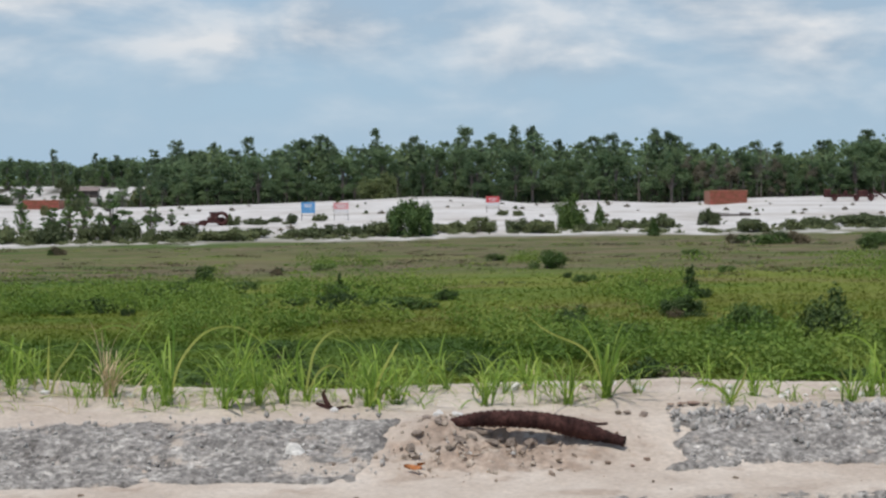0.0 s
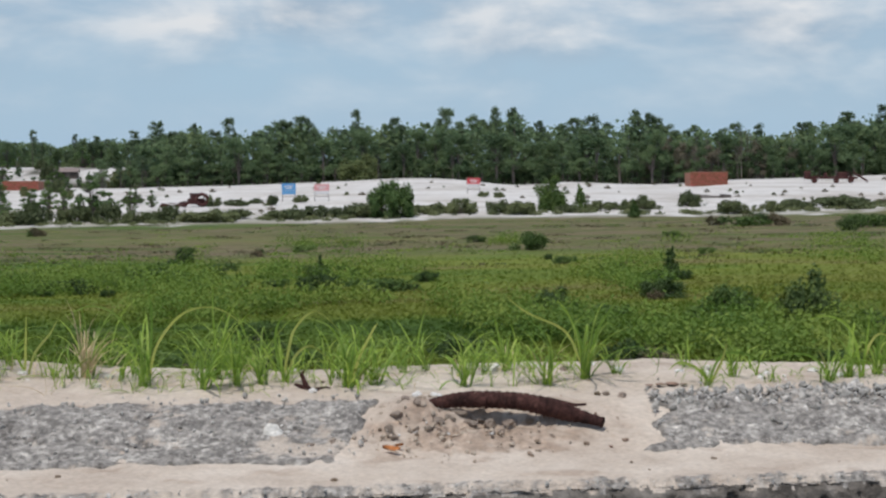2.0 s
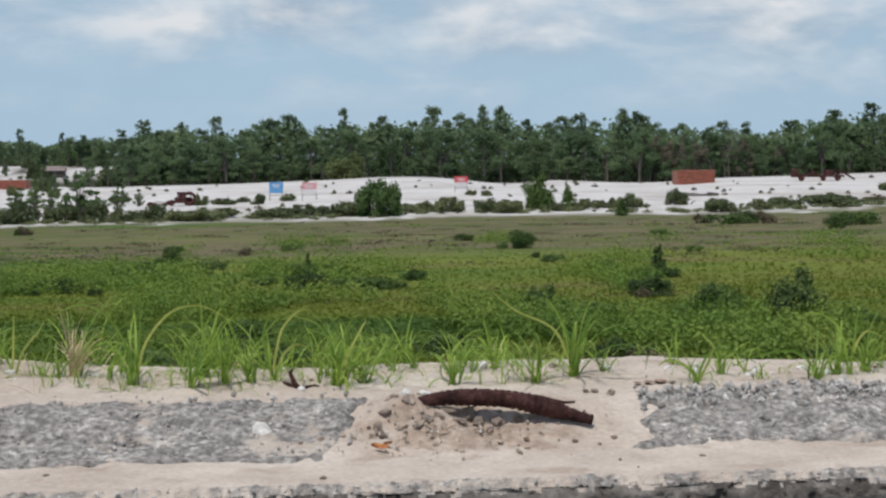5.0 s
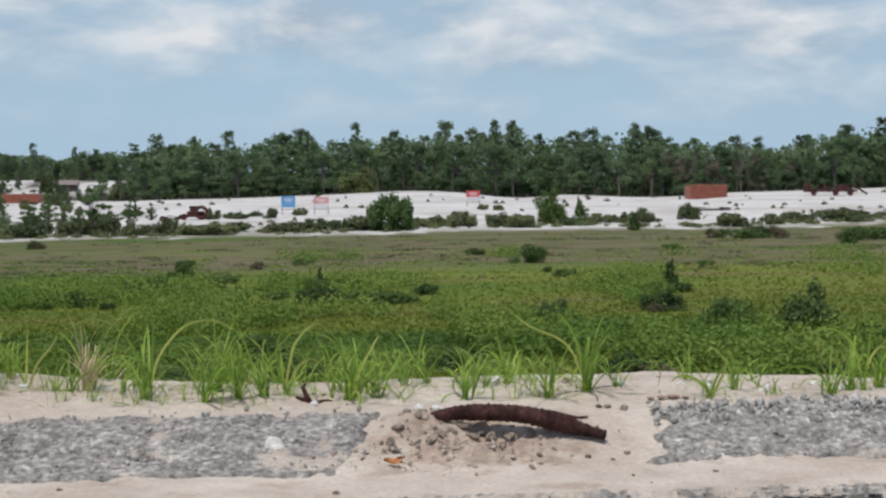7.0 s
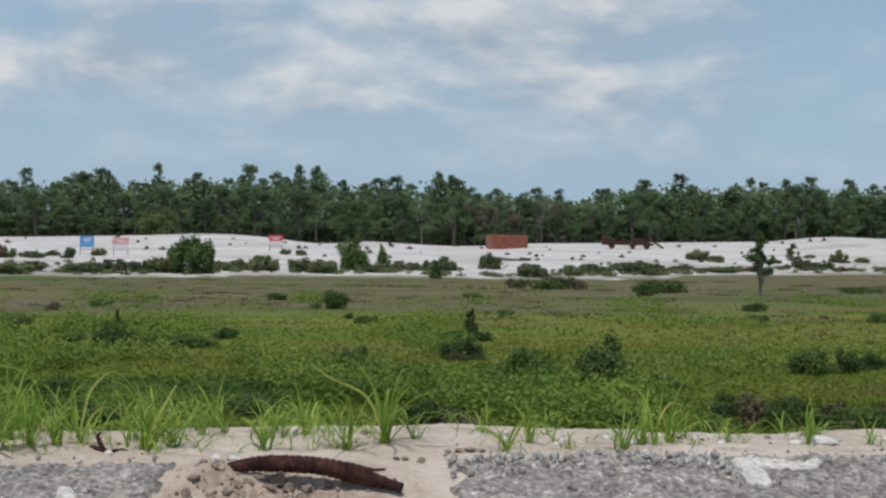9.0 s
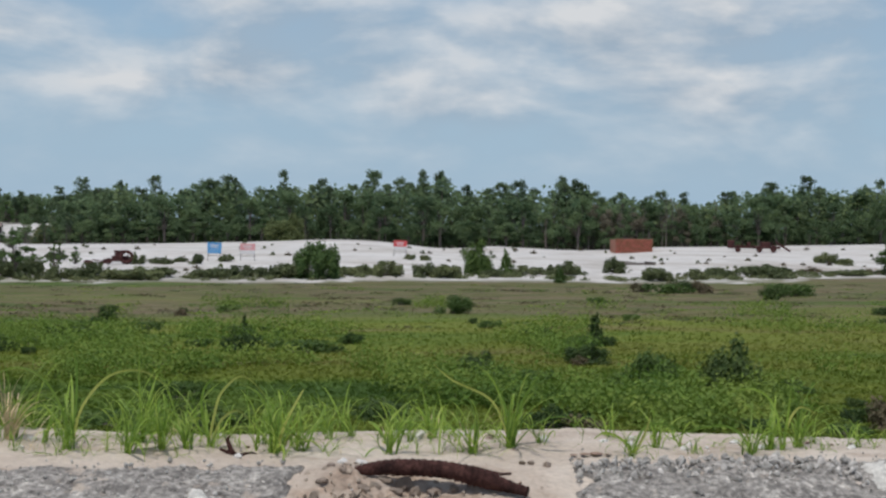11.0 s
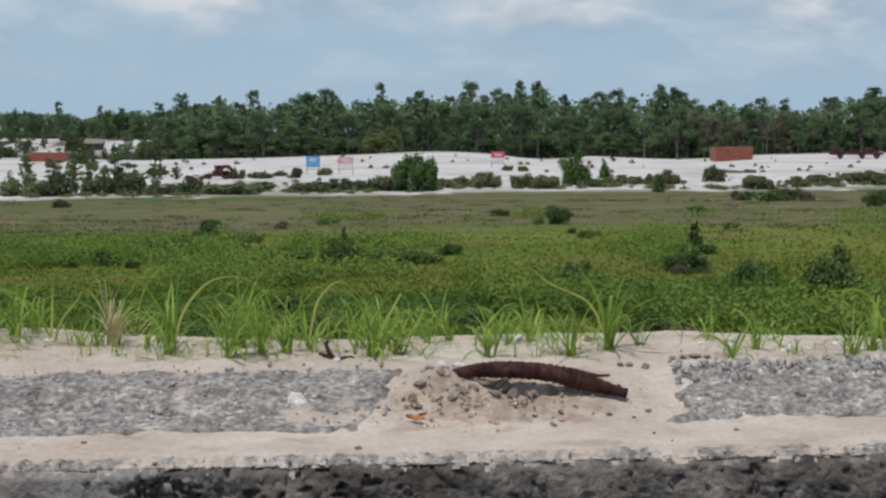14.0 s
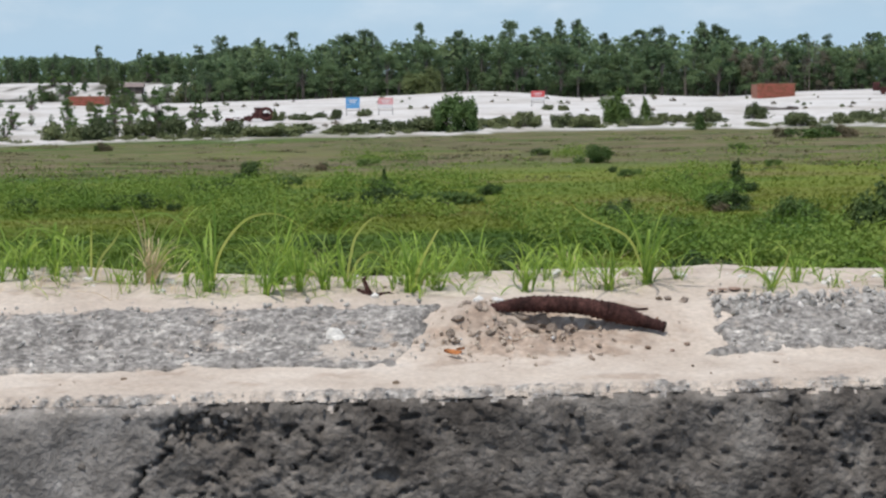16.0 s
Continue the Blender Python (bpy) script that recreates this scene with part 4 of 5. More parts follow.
DOMES = [shrub_parts("dome", s, 3.5, 1.7, 1500, 0.18, OLIVE, "dome") for s in (1, 2, 3, 4)]
DUNE_A = ((-49.7, 199, 4.6, 2.4), (-45.7, 199, 4.6, 2.4), (-41.6, 203, 4.0, 2.2), (-37.7, 201.5, 3.0, 2.7), (-34.1, 200, 2.7, 2.1), (-29.9, 199.5, 4.7, 1.9), (-24.9, 197, 5.9, 1.6), (-22.4, 203.5, 3.5, 1.3), (-16.5, 202.5, 4.1, 1.6), (-13.1, 203.5, 4.2, 1.4), (-9.7, 203, 3.4, 1.5),
          (-7.2, 203, 3.7, 1.9), (0.5, 209.5, 3.6, 1.7), (4.5, 209, 4.3, 1.9), (9.5, 209, 3.5, 1.7), (12.2, 206, 3.7, 1.8), (24.4, 212, 3.0, 1.6), (27.4, 212, 3.0, 1.8), (33.9, 216.5, 2.6, 2.2), (36.9, 200.5, 3.5, 1.8))
DUNE_B = ((18, 209.5, 2.9, 1.3), (41.9, 204, 2.7, 1.3), (46.1, 207.5, 3.5, 1.2), (51.6, 209, 6.1, 1.5), (-40.3, 235.5, 2.4, 1.3), (-24.8, 224.5, 3.4, 0.8), (8.4, 237.5, 1.6, 0.8), (10.4, 237.5, 1.6, 0.8), (-27.4, 222, 1.6, 1.9), (-22.6, 229, 1.9, 0.7),
          (69, 242.5, 3.2, 1.6), (71.1, 241, 2.4, 1.0), (84.5, 236.5, 4.7, 1.4), (91.3, 244.5, 2.4, 1.8), (54.3, 220.5, 5.1, 1.3), (46.1, 213, 2.8, 1.0), (65.9, 224.5, 4.5, 0.9), (-16.6, 230, 2.0, 1.0), (58, 226, 3, 0.8), (-20, 226, 1.6, 1.5))
for i, (x, y, w, h) in enumerate(DUNE_A + DUNE_B):
    shrub(DOMES[i % 4], x, y, w * 1.25, h * 1.3, 3.5, 1.65, "low olive-green shrub on white sand", "dune shrubs", turn=i * 77)
SPRIGS = [shrub_parts("dome", s, 1.2, 0.7, 130, 0.13, BROWN_LEAF if s == 6 else OLIVE, "dome") for s in (5, 6, 7)]
rq = np.random.default_rng(31)
for i in range(190):
    x = rq.uniform(-60, 105)
    y = rq.uniform(207, 275) if i % 3 else rq.uniform(205, 225)
    if sand_edge(x) < y:
        s = rq.uniform(0.35, 1.0)
        shrub(SPRIGS[i % 3], x, y, 1.2 * s, 0.8 * s, 1.2, 0.75, "small dry shrub scattered on white sand", "sprigs on the dune", turn=i * 41)
clumps = []
for i in range(170):
    x = rq.uniform(-60, 112)
    y = sand_edge(x) + rq.normal(0.5, 1.6)
    k = rq.uniform(0.4, 1.2)
    clumps.append((x, y, terrain(x, y) + 0.2 * k, 1.0 * k, 0.8 * k, 0.38 * k))
cp, outward = blob_points(rq, clumps, 17000, 0.4)
lv, lf = leaves(cp, 0.16, rq, 1.5, outward)
thing("fringe_scrub", Matrix(), "low olive scrub where the marsh meets white sand", "scrub", kind="stuff", data=mesh_of("fringe_scrub", lv, lf, OLIVE))
for i in range(46):
    x = rq.uniform(52, 112)
    y = sand_edge(x) + rq.uniform(0, 5 + 0.55 * (x - 52)) * rq.random()
    s = rq.uniform(0.6, 1.5)
    shrub(DOMES[i % 4] if i % 3 else SPRIGS[1], x, y, 2.6 * s, 0.8 * s, 3.5 if i % 3 else 1.2, 1.65 if i % 3 else 0.75, "olive scrub creeping over white sand", "creeping scrub", turn=i * 59)
big = shrub_parts("big", 46, 5.8, 5.1, 7000, 0.2, BUSH, "dome")
shrub(big, -4.0, 202.5, 6.3, 5.9, 5.8, 4.9, "large dense dark-green bush at the dune's foot", "tall bushes")
shrub(shrub_parts("tall", 47, 5.8, 5.1, 6000, 0.2, SHRUB, "dome"), 15.9, 213.5, 5.4, 4.7, 5.8, 4.9, "large dense dark-green bush at the dune's foot", "tall bushes", turn=120)
shrub(shrub_parts("round", 44, 5.8, 5.1, 6000, 0.22, PALE_BUSH, "dome"), -10.6, 281.0, 7.6, 5.2, 5.8, 4.6, "round yellow-green bush on the dune's crest", "tall bushes", turn=60)
cone_a = shrub_parts("cone", 43, 2.6, 3.5, 900, 0.2, SHRUB, "cone")
shrub(cone_a, 19.6, 211.5, 2.6, 3.8, 2.6, 3.5, "slender conical green bush at the dune's foot", "tall bushes")
shrub(DOMES[1], 21.6, 211.0, 3.2, 2.0, 3.5, 1.9, "low olive-green shrub on white sand", "dune shrubs")
shrub(cone_a, 23.8, 191.0, 1.9, 2.4, 2.6, 3.5, "slender conical green bush in the marsh", "tall bushes")
airy = [shrub_parts("airy", s, 4.0, 5.6, 2400, 0.13, BUSH, "airy") for s in (51, 52)]
for i, (x, y, w, h) in enumerate(((-40.5, 206.5, 5.0, 5.8), (-50.3, 228, 2.8, 4.2), (-47.5, 206, 2.6, 4.0), (-53.5, 215, 2.5, 4.4), (-37.2, 216, 2.0, 3.4))):
    shrub(airy[i % 2], x, y, w, h, 4.0, 5.6, "open young tree with thin crown and bare lower stem", "young trees", "tree", "young_tree", i * 50)

high = shrub_parts("high", 54, 3.4, 5.6, 3000, 0.12, SHRUB, "high")
for x, y, w, h in ((45.7, 141, 3.4, 5.6), (81.7, 237.5, 2.6, 3.8)):
    shrub(high, x, y, w, h, 3.4, 5.4, "slender young tree with a thin high crown", "young trees", "tree", "young_tree", x)
LEAFY = [shrub_parts("leafy", s, 2.0, 1.6, 3600, 0.065, m, "dome") for s, m in ((61, SHRUB), (62, DEEP))]
DARK = [shrub_parts("dark", s, 2.0, 1.0, 1200, 0.075, m, "dome") for s, m in ((63, DEEP), (64, SHRUB))]
FIELD_A = ((-14.6, 102, 1.7, 1.0), (6.9, 113, 2.4, 1.5), (10.2, 56.5, 1.9, 1.5), (12.0, 52, 2.3, 2.1), (22.2, 61.5, 2.0, 1.15), (23.3, 61.8, 1.3, 1.0), (24.9, 63, 1.3, 0.7), (9.6, 67, 2.0, 0.9), (4.9, 61.5, 1.8, 0.9))
FIELD_B = ((-4.7, 77, 2.1, 1.2), (-2.1, 75, 3, 1.0), (9.7, 87, 1.9, 0.6), (7.9, 94, 1.6, 0.7), (-10.9, 113, 0.8, 0.7), (-36.5, 159, 1.6, 0.9), (-16.7, 80.5, 2.4, 0.8), (-20.8, 85.5, 3.1, 1.0), (-13.9, 86, 2.9, 0.9),
           (17.1, 102, 1.2, 0.7), (10, 88, 1.1, 0.6), (29.5, 156.5, 5.2, 1.5), (35.9, 142.5, 2.8, 1.7), (39.4, 148.5, 4.5, 1.8), (33, 166, 3, 1.5), (56.9, 146.5, 4.3, 1.0), (14.4, 42.5, 1.2, 1.0), (16.3, 42.2, 1.6, 0.9), (1.0, 48, 2.4, 0.9), (-6.0, 46, 2.6, 0.9), (5.5, 45, 2.0, 0.9), (38, 147, 3.0, 1.9))
for i, (x, y, w, h) in enumerate(FIELD_A):
    shrub(LEAFY[0 if i in (1, 2, 4) else 1], x, y, w * 1.08, h * 1.55, 2.0, 1.75, "bushy dark-green shrub in the marsh", "marsh shrubs", turn=i * 63)
for i, (x, y, w, h) in enumerate(FIELD_B):
    shrub(DARK[i % 2], x, y, w, h * 1.35, 2.0, 1.1, "low dark-green shrub in the marsh", "low marsh shrubs", turn=i * 63)
rf = np.random.default_rng(67)
for i in range(56):
    x, y = (rf.uniform(-27, 1), rf.uniform(75, 93)) if i < 28 else (rf.uniform(-14, 23), rf.uniform(43, 58)) if i < 46 else (rf.uniform(-20, 50), rf.uniform(60, 150))
    s = rf.uniform(0.5, 1.1)
    shrub(DARK[i % 2], x, y, s * rf.uniform(1.2, 2.2), s * rf.uniform(0.7, 1.1), 2.0, 0.9, "low leafy shrub in a thicket on the plain", "thicket shrubs", turn=i * 31)
brown = shrub_parts("brown", 68, 1.2, 0.7, 700, 0.06, BROWN_LEAF, "dome")
for i, (x, y, s) in enumerate(((9.0, 66, 0.7), (-11, 112, 0.9), (-36, 158, 1.6), (18, 44, 1.0), (20, 46, 1.2), (16.8, 45, 0.9), (22, 47, 1.1), (30, 157, 2.0), (33, 158, 2.2), (27.5, 160, 1.8))):
    shrub(brown, x, y, 1.2 * s, 0.75 * s, 1.2, 0.65, "dry brown shrub in the marsh", "brown shrubs", turn=i * 57)
for i, (x, y, w, h) in enumerate(((12.6, 42, 1.6, 0.9), (14.0, 43.5, 1.8, 1.0), (15.4, 42.6, 1.6, 0.9), (17.4, 42, 1.9, 0.9), (18.9, 43, 1.6, 0.8), (10.8, 44, 1.8, 0.9), (20.2, 45, 2.0, 0.8), (6.2, 44.5, 1.6, 0.8), (-3, 46, 1.8, 0.8))):
    h *= (0.6, 1.15, 0.75, 1.0, 0.5)[i % 5]
    if i % 3 == 1:
        shrub(brown, x, y, w * 0.9, h, 1.2, 0.65, "dry brown shrub at the foot of the bank", "foot shrubs", turn=i * 71)
    else:
        shrub(LEAFY[0] if i % 3 else DARK[1], x, y, w * 0.85, h, 2.0, 1.6 if i % 3 else 0.85, "dark shrub at the foot of the bank", "foot shrubs", turn=i * 71)
cone_b = shrub_parts("cone", 65, 0.97, 1.5, 1400, 0.065, DEEP, "cone")
shrub(cone_b, 11.7, 80, 1.35, 1.8, 0.97, 1.55, "small dark conical bush standing in the marsh", "cone bushes")
for x, y, w, h in ((11.4, 79.2, 1.9, 0.95), (12.3, 79.6, 1.3, 0.8), (11.0, 80.3, 1.2, 0.7)):
    shrub(DARK[0], x, y, w, h, 2.0, 1.0, "low dark bush round a small conical bush", "cone bushes", turn=x * 90)
shrub(cone_b, -5.4, 88.5, 0.6, 1.3, 0.97, 1.55, "small dark conical bush standing in the marsh", "cone bushes")

# ---- marsh growth, uncountable ----
rm = np.random.default_rng(71)


def fan(n, d0, d1, power=1.0):
    d = (d0 ** (1 - power) + rm.random(n) * (d1 ** (1 - power) - d0 ** (1 - power))) ** (1 / (1 - power))
    return d * rm.uniform(-0.36, 0.46, n), d


verts, faces = [], []
xs, ys = fan(13000, 26, 208, 1.2)
for x, y in zip(xs, ys):
    if sand_edge(x) - 13 < y or y > 96 or (y > 70 and rm.random() < 0.6):
        continue
    z = terrain(x, y)
    h = (0.10 + 0.2 * rm.random() ** 2) * (0.75 + 0.5 * noise.noise((x * 0.15, y * 0.08, 4)))
    for k in range(4):
        a = rm.uniform(0, 6.28)
        w = h * 0.16 + 0.00035 * y
        lx, ly = rm.normal(0, 0.35) * h, rm.normal(0, 0.35) * h
        ox, oy = rm.normal(0, 0.18, 2)
        o = len(verts)
        verts += [(x + ox - w * math.cos(a), y + oy - w * math.sin(a), z - 0.02), (x + ox + w * math.cos(a), y + oy + w * math.sin(a), z - 0.02), (x + ox + lx, y + oy + ly, z + h)]
        faces.append((o, o + 1, o + 2))
thing("marsh_grass", Matrix(), "dense green and brown marsh grass over the wet plain", "grass", kind="stuff", data=mesh_of("marsh_grass", verts, faces, TUFT))
xs, ys = fan(120000, 30, 150, 1.3)
keep = [(x, y, terrain(x, y) + 0.015 + 0.05 * rm.random()) for x, y in zip(xs, ys) if y < 84 + 46 * rm.random() + 30 * noise.noise((x * 0.05, y * 0.2, 3.0)) and y < sand_edge(x) - 13]
lv, lf = leaves(keep, 0.085, rm, 2.6, np.array((0, 0, 1.0)), 0.28)
thing("low_grass", Matrix(), "soft low grass and moss cover of the plain", "grass", kind="stuff", data=mesh_of("low_grass", lv, lf, TUFT))
pts, outs = [], []
xs, ys = fan(9000, 36, 130, 1.5)
for x, y in zip(xs, ys):
    thick = noise.noise((x * 0.16, y * 0.07, 8)) + 0.5 * smooth(2, -6, x) * smooth(72, 78, y) * smooth(96, 90, y) - 0.04 * smooth(66, 50, y)
    if thick > 0.33:
        z = terrain(x, y)
        r, h = rm.uniform(0.2, 0.6), rm.uniform(0.35, 1.05)
        q = rm.normal(size=(60, 3)) * (r, r, h * 0.35)
        pts.append(q + (x, y, z + h * 0.55))
        outs.append(q / (r, r, h * 0.35) * 0.4 + (0, 0, 0.6))
lv, lf = leaves(np.concatenate(pts), 0.09, rm, 1.4, np.concatenate(outs), 0.5)
thing("marsh_weeds", Matrix(), "leafy green weeds in thick patches on the plain", "weeds", kind="stuff", data=mesh_of("marsh_weeds", lv, lf, WEED))

for mat, count, label in ((WEED, 150, "low green clumps on the far brown plain"), (BROWN_LEAF, 190, "low brown reed clumps on the far plain"), (OLIVE, 120, "low olive clumps on the far plain")):
    clumps = []
    for i in range(count):
        y = rm.uniform(92, 186)
        x = y * rm.uniform(-0.34, 0.46)
        k = rm.uniform(0.5, 1.5)
        clumps.append((x, y, terrain(x, y) + 0.05, 1.5 * k, 0.7 * k, 0.16 * k))
    cp, outward = blob_points(rm, clumps, count * 45, 0.4)
    lv, lf = leaves(cp, 0.10, rm, 1.8, outward + np.array((0, 0, 0.5)), 0.4)
    thing("reed_clumps", Matrix(), label, "reeds", kind="stuff", data=mesh_of("reed_clumps", lv, lf, mat))

# ---- sign boards ----


def sign_board(x, y, w, h, mat, low, label, turn=0):
    ob = thing("sign_board", pose(x, y, terrain(x, y) - 0.05, 0, 0, turn), label, "sign", "sign boards")
    part("board", finish("board", box(w, 0.05, h * 0.36, 0, 0, h * 0.80, 0.01), mat), ob)
    part("lower_panel", finish("lower_panel", box(w * 0.98, 0.045, h * 0.20, 0, 0, h * 0.515, 0.01), low), ob)
    for s in (-1, 1):
        part("post", finish("post", box(0.10, 0.09, h, s * w * 0.46, 0.075, h * 0.5, 0.01), POST), ob)
    part("crossbar", finish("crossbar", box(w * 0.84, 0.05, 0.07, 0, 0.075, h * 0.30, 0.008), POST), ob)
    for k in range(2):
        part("text_bar", finish("text_bar", box(w * (0.62 - 0.15 * k), 0.006, h * 0.05, 0, -0.028, h * (0.84 - 0.1 * k), 0.0), PALE), ob)
    return ob


sign_board(-18.3, 230.5, 1.9, 2.65, BLUE, BLUE, "blue sign board on two posts in white sand")
sign_board(-13.8, 230.0, 2.05, 2.5, PINK, PALE, "faded pink sign board on two posts in white sand")
sign_board(7.1, 240.5, 1.9, 2.4, RED, PALE, "red and white sign board on two posts in white sand", 4)

# ---- wrecks ----


def wheel(parent, x, y, z, r):
    ring = [(r * 0.78 * math.cos(2 * math.pi * k / 20), 0, r * 0.78 * math.sin(2 * math.pi * k / 20)) for k in range(21)]
    v, f = tube(ring, [r * 0.22] * 21, 8)
    t = part("wheel", mesh_of("wheel", v, f, FAR_RUST, True), parent)
    t.matrix_basis = pose(x, y, z)
    bm = bmesh.new()
    bmesh.ops.create_cone(bm, cap_ends=True, segments=16, radius1=r * 0.58, radius2=r * 0.5, depth=0.14, matrix=Matrix.Rotation(math.pi / 2, 4, "X"))
    part("rim", finish("rim", bm, FAR_RUST), t)


def truck_wreck(x, y, turn):
    ob = thing("truck_wreck", pose(x, y, terrain(x, y), 0, 0, turn), "rusted dark-red truck cab wreck without glass on white sand", "wreck")
    bm = box(2.3, 1.7, 0.75, 0.2, 0, 0.72, 0.12)
    part("cab_body", finish("cab_body", bm, FAR_RUST), ob)
    for sx in (-0.55, 1.15):
        for sy in (-0.72, 0.72):
            part("pillar", finish("pillar", box(0.10, 0.09, 0.62, sx, sy, 1.38, 0.02), FAR_RUST), ob)
    part("roof", finish("roof", box(1.95, 1.65, 0.14, 0.3, 0, 1.73, 0.05), FAR_RUST), ob)
    part("back_panel", finish("back_panel", box(0.95, 1.5, 0.62, 0.0, 0, 1.36, 0.05), FAR_RUST), ob)
    part("bonnet", finish("bonnet", box(1.1, 1.4, 0.34, -1.45, 0, 0.50, 0.10), FAR_RUST), ob)
    wheel(ob, -1.3, -0.75, 0.40, 0.42)
    wheel(ob, 1.0, -0.85, 0.40, 0.42)
    ring = [(0.95 + 0.72 * math.cos(2 * math.pi * k / 24), -1.05, 0.95 + 0.72 * math.sin(2 * math.pi * k / 24)) for k in range(25)]
    v, f = tube(ring, [0.23] * 25, 8)
    part("tyre", mesh_of("tyre", v, f, FAR_RUST, True), ob, "large dark bare tyre leaning on the cab")
    return ob


truck_wreck(-30.0, 222.5, 8)
deb = thing("scrap_heap", pose(-33.3, 225, terrain(-33.3, 225)), "low heap of rusted scrap metal on white sand", "scrap")
for k, (w, d, h, x, z, tilt) in enumerate(((3.4, 0.35, 0.16, 0, 0.16, 2), (1.0, 0.8, 0.45, -1.0, 0.24, 8), (0.8, 0.5, 0.30, 0.9, 0.3, -14), (1.6, 0.2, 0.12, 0.2, 0.42, 9))):
    q = part("scrap_piece", finish("scrap_piece", box(w, d, h, 0, 0, 0, 0.04), FAR_RUST), deb)
    q.matrix_basis = pose(x, 0.1 * k, z, 0, tilt, 12 * k)


def chassis_wreck(x, y):
    ob = thing("chassis_wreck", pose(x, y, terrain(x, y), 0, 0, -4) @ Matrix.Diagonal((1.12, 1.0, 1.3, 1)), "long rusted vehicle chassis with twisted parts on white sand", "wreck")
    for s in (-0.4, 0.4):
        q = part("rail", finish("rail", box(7.2, 0.16, 0.28, 0, s, 0.62, 0.03), FAR_RUST), ob)
    for k in range(5):
        part("cross_member", finish("cross_member", box(0.16, 0.66, 0.18, -3 + 1.5 * k, 0, 0.64, 0.02), FAR_RUST), ob)
    part("engine_block", finish("engine_block", box(1.5, 0.9, 0.8, 1.5, 0, 0.9, 0.12), FAR_RUST), ob)
    part("cab_shell", finish("cab_shell", box(0.9, 1.1, 1.0, -3.3, 0, 0.95, 0.15), FAR_RUST), ob)
    part("seat_frame", finish("seat_frame", box(0.5, 0.6, 0.5, -0.8, 0, 1.0, 0.08), FAR_RUST), ob)
    q = part("boom", finish("boom", box(2.4, 0.2, 0.25, 0, 0, 0, 0.03), FAR_RUST), ob)
    q.matrix_basis = pose(4.0, 0, 0.75, 0, 28, 0)
    for k, xx in enumerate((-1.9, -0.2, 2.5)):
        v, f = tube([(xx, 0, 0.7), (xx + 0.1, 0.05, 1.1), (xx - 0.05, 0, 1.55)], [0.06, 0.05, 0.03], 6)
        part("bent_bar", mesh_of("bent_bar", v, f, FAR_RUST), ob)
    wheel(ob, -2.4, -0.6, 0.45, 0.46)
    wheel(ob, 2.6, -0.6, 0.45, 0.46)
    wheel(ob, 0.6, -0.6, 0.40, 0.42)
    return ob


chassis_wreck(63.6, 264)
for x, y, w, h, t in ((40.4, 235, 4.7, 0.28, -2), (38.9, 239, 3.4, 0.2, 3), (41.8, 234.4, 1.6, 0.5, 4)):
    thing("timber", pose(x, y, terrain(x, y) + h * 0.4, 0, t, 6), "weathered dark timber lying on white sand", "timber", "timbers", data=finish("timber", box(w, 0.3, h, 0, 0, 0, 0.03), DARK_WOOD))


def shed(x, y, w, d, h):
    ob = thing("shed", pose(x, y, terrain(x, y) - 0.2, 0, 0, 6), "small weathered grey-brown shed on the sand hill", "shed")
    part("wall", finish("wall", box(w, d, h * 0.66, 0, 0, h * 0.33, 0.03), DARK_WOOD), ob)
    v = [(sx * (w / 2 + 0.2), sy * (d / 2 + 0.25), h * 0.62 + k) for k in (0, 0.08) for sx in (-1, 1) for sy in (-1, 1)]
    v += [(sx * (w / 2 + 0.2), 0, h + k) for k in (0, 0.08) for sx in (-1, 1)]
    f = [(0, 2, 9, 8), (1, 8, 9, 3), (4, 10, 11, 6), (5, 7, 11, 10), (0, 4, 6, 2), (1, 3, 7, 5), (0, 8, 10, 4), (8, 1, 5, 10), (2, 6, 11, 9), (9, 11, 7, 3)]
    part("roof", mesh_of("roof", v, f, ROOF), ob, "faded brown-grey sheet roof")
    part("door", finish("door", box(0.8, 0.05, h * 0.55, 0.3, -d / 2 - 0.03, h * 0.3, 0.01), BARK), ob)


shed(-65.6, 313, 4.0, 3.0, 2.0)

# ---- forest ----
SKYLINE = ((-125, 8), (-76, 7.8), (-67, 7.4), (-65.6, 6.2), (-62, 7.8), (-55, 8), (-50, 8), (-46, 9.3), (-41, 10.2), (-37.6, 9), (-30, 9.9), (-26, 10.8), (-21.8, 11.4), (-17.8, 10), (-9.7, 10.4), (-5, 11.3), (0, 10.4), (6.7, 10.9), (11, 11.4),
           (16.5, 12.5), (20.3, 10.6), (24.5, 10.2), (30, 10.6), (35, 10.6), (38, 11.8), (41, 11.6), (44.3, 9.6), (53, 9.4), (58, 9), (64, 8.6), (68, 10.2), (73, 10.8), (80, 11.7), (86, 11.4), (94, 11.8), (103, 12.3), (113, 11), (120, 12.4), (145, 11.5))
# the trees that stand out above the rest
TALLEST = ((-70, 9.6), (-62.5, 8.9), (-58.8, 8.5), (-51.8, 9.4), (-48.1, 11), (-40.8, 10.7), (-34.8, 11.7), (-25.9, 11.2), (-21.8, 11.9), (-12, 13), (-5, 11.6), (3.4, 13.2), (8.6, 11.9), (13.3, 13.3), (16.5, 13.3), (26.6, 11.4), (29.9, 11.8),
           (38.2, 12.7), (40.5, 12.2), (48.5, 10), (56.2, 10.4), (60.2, 10.2), (68.2, 10.4), (75.7, 12.4), (83, 13.6), (96.3, 13.2), (103.4, 13.1), (108, 13.7), (116, 13.4))


def skyline(x):
    for (a, p), (b, q) in zip(SKYLINE, SKYLINE[1:]):
        if a <= x <= b:
            return p + (q - p) * (x - a) / (b - a)
    return 10.5


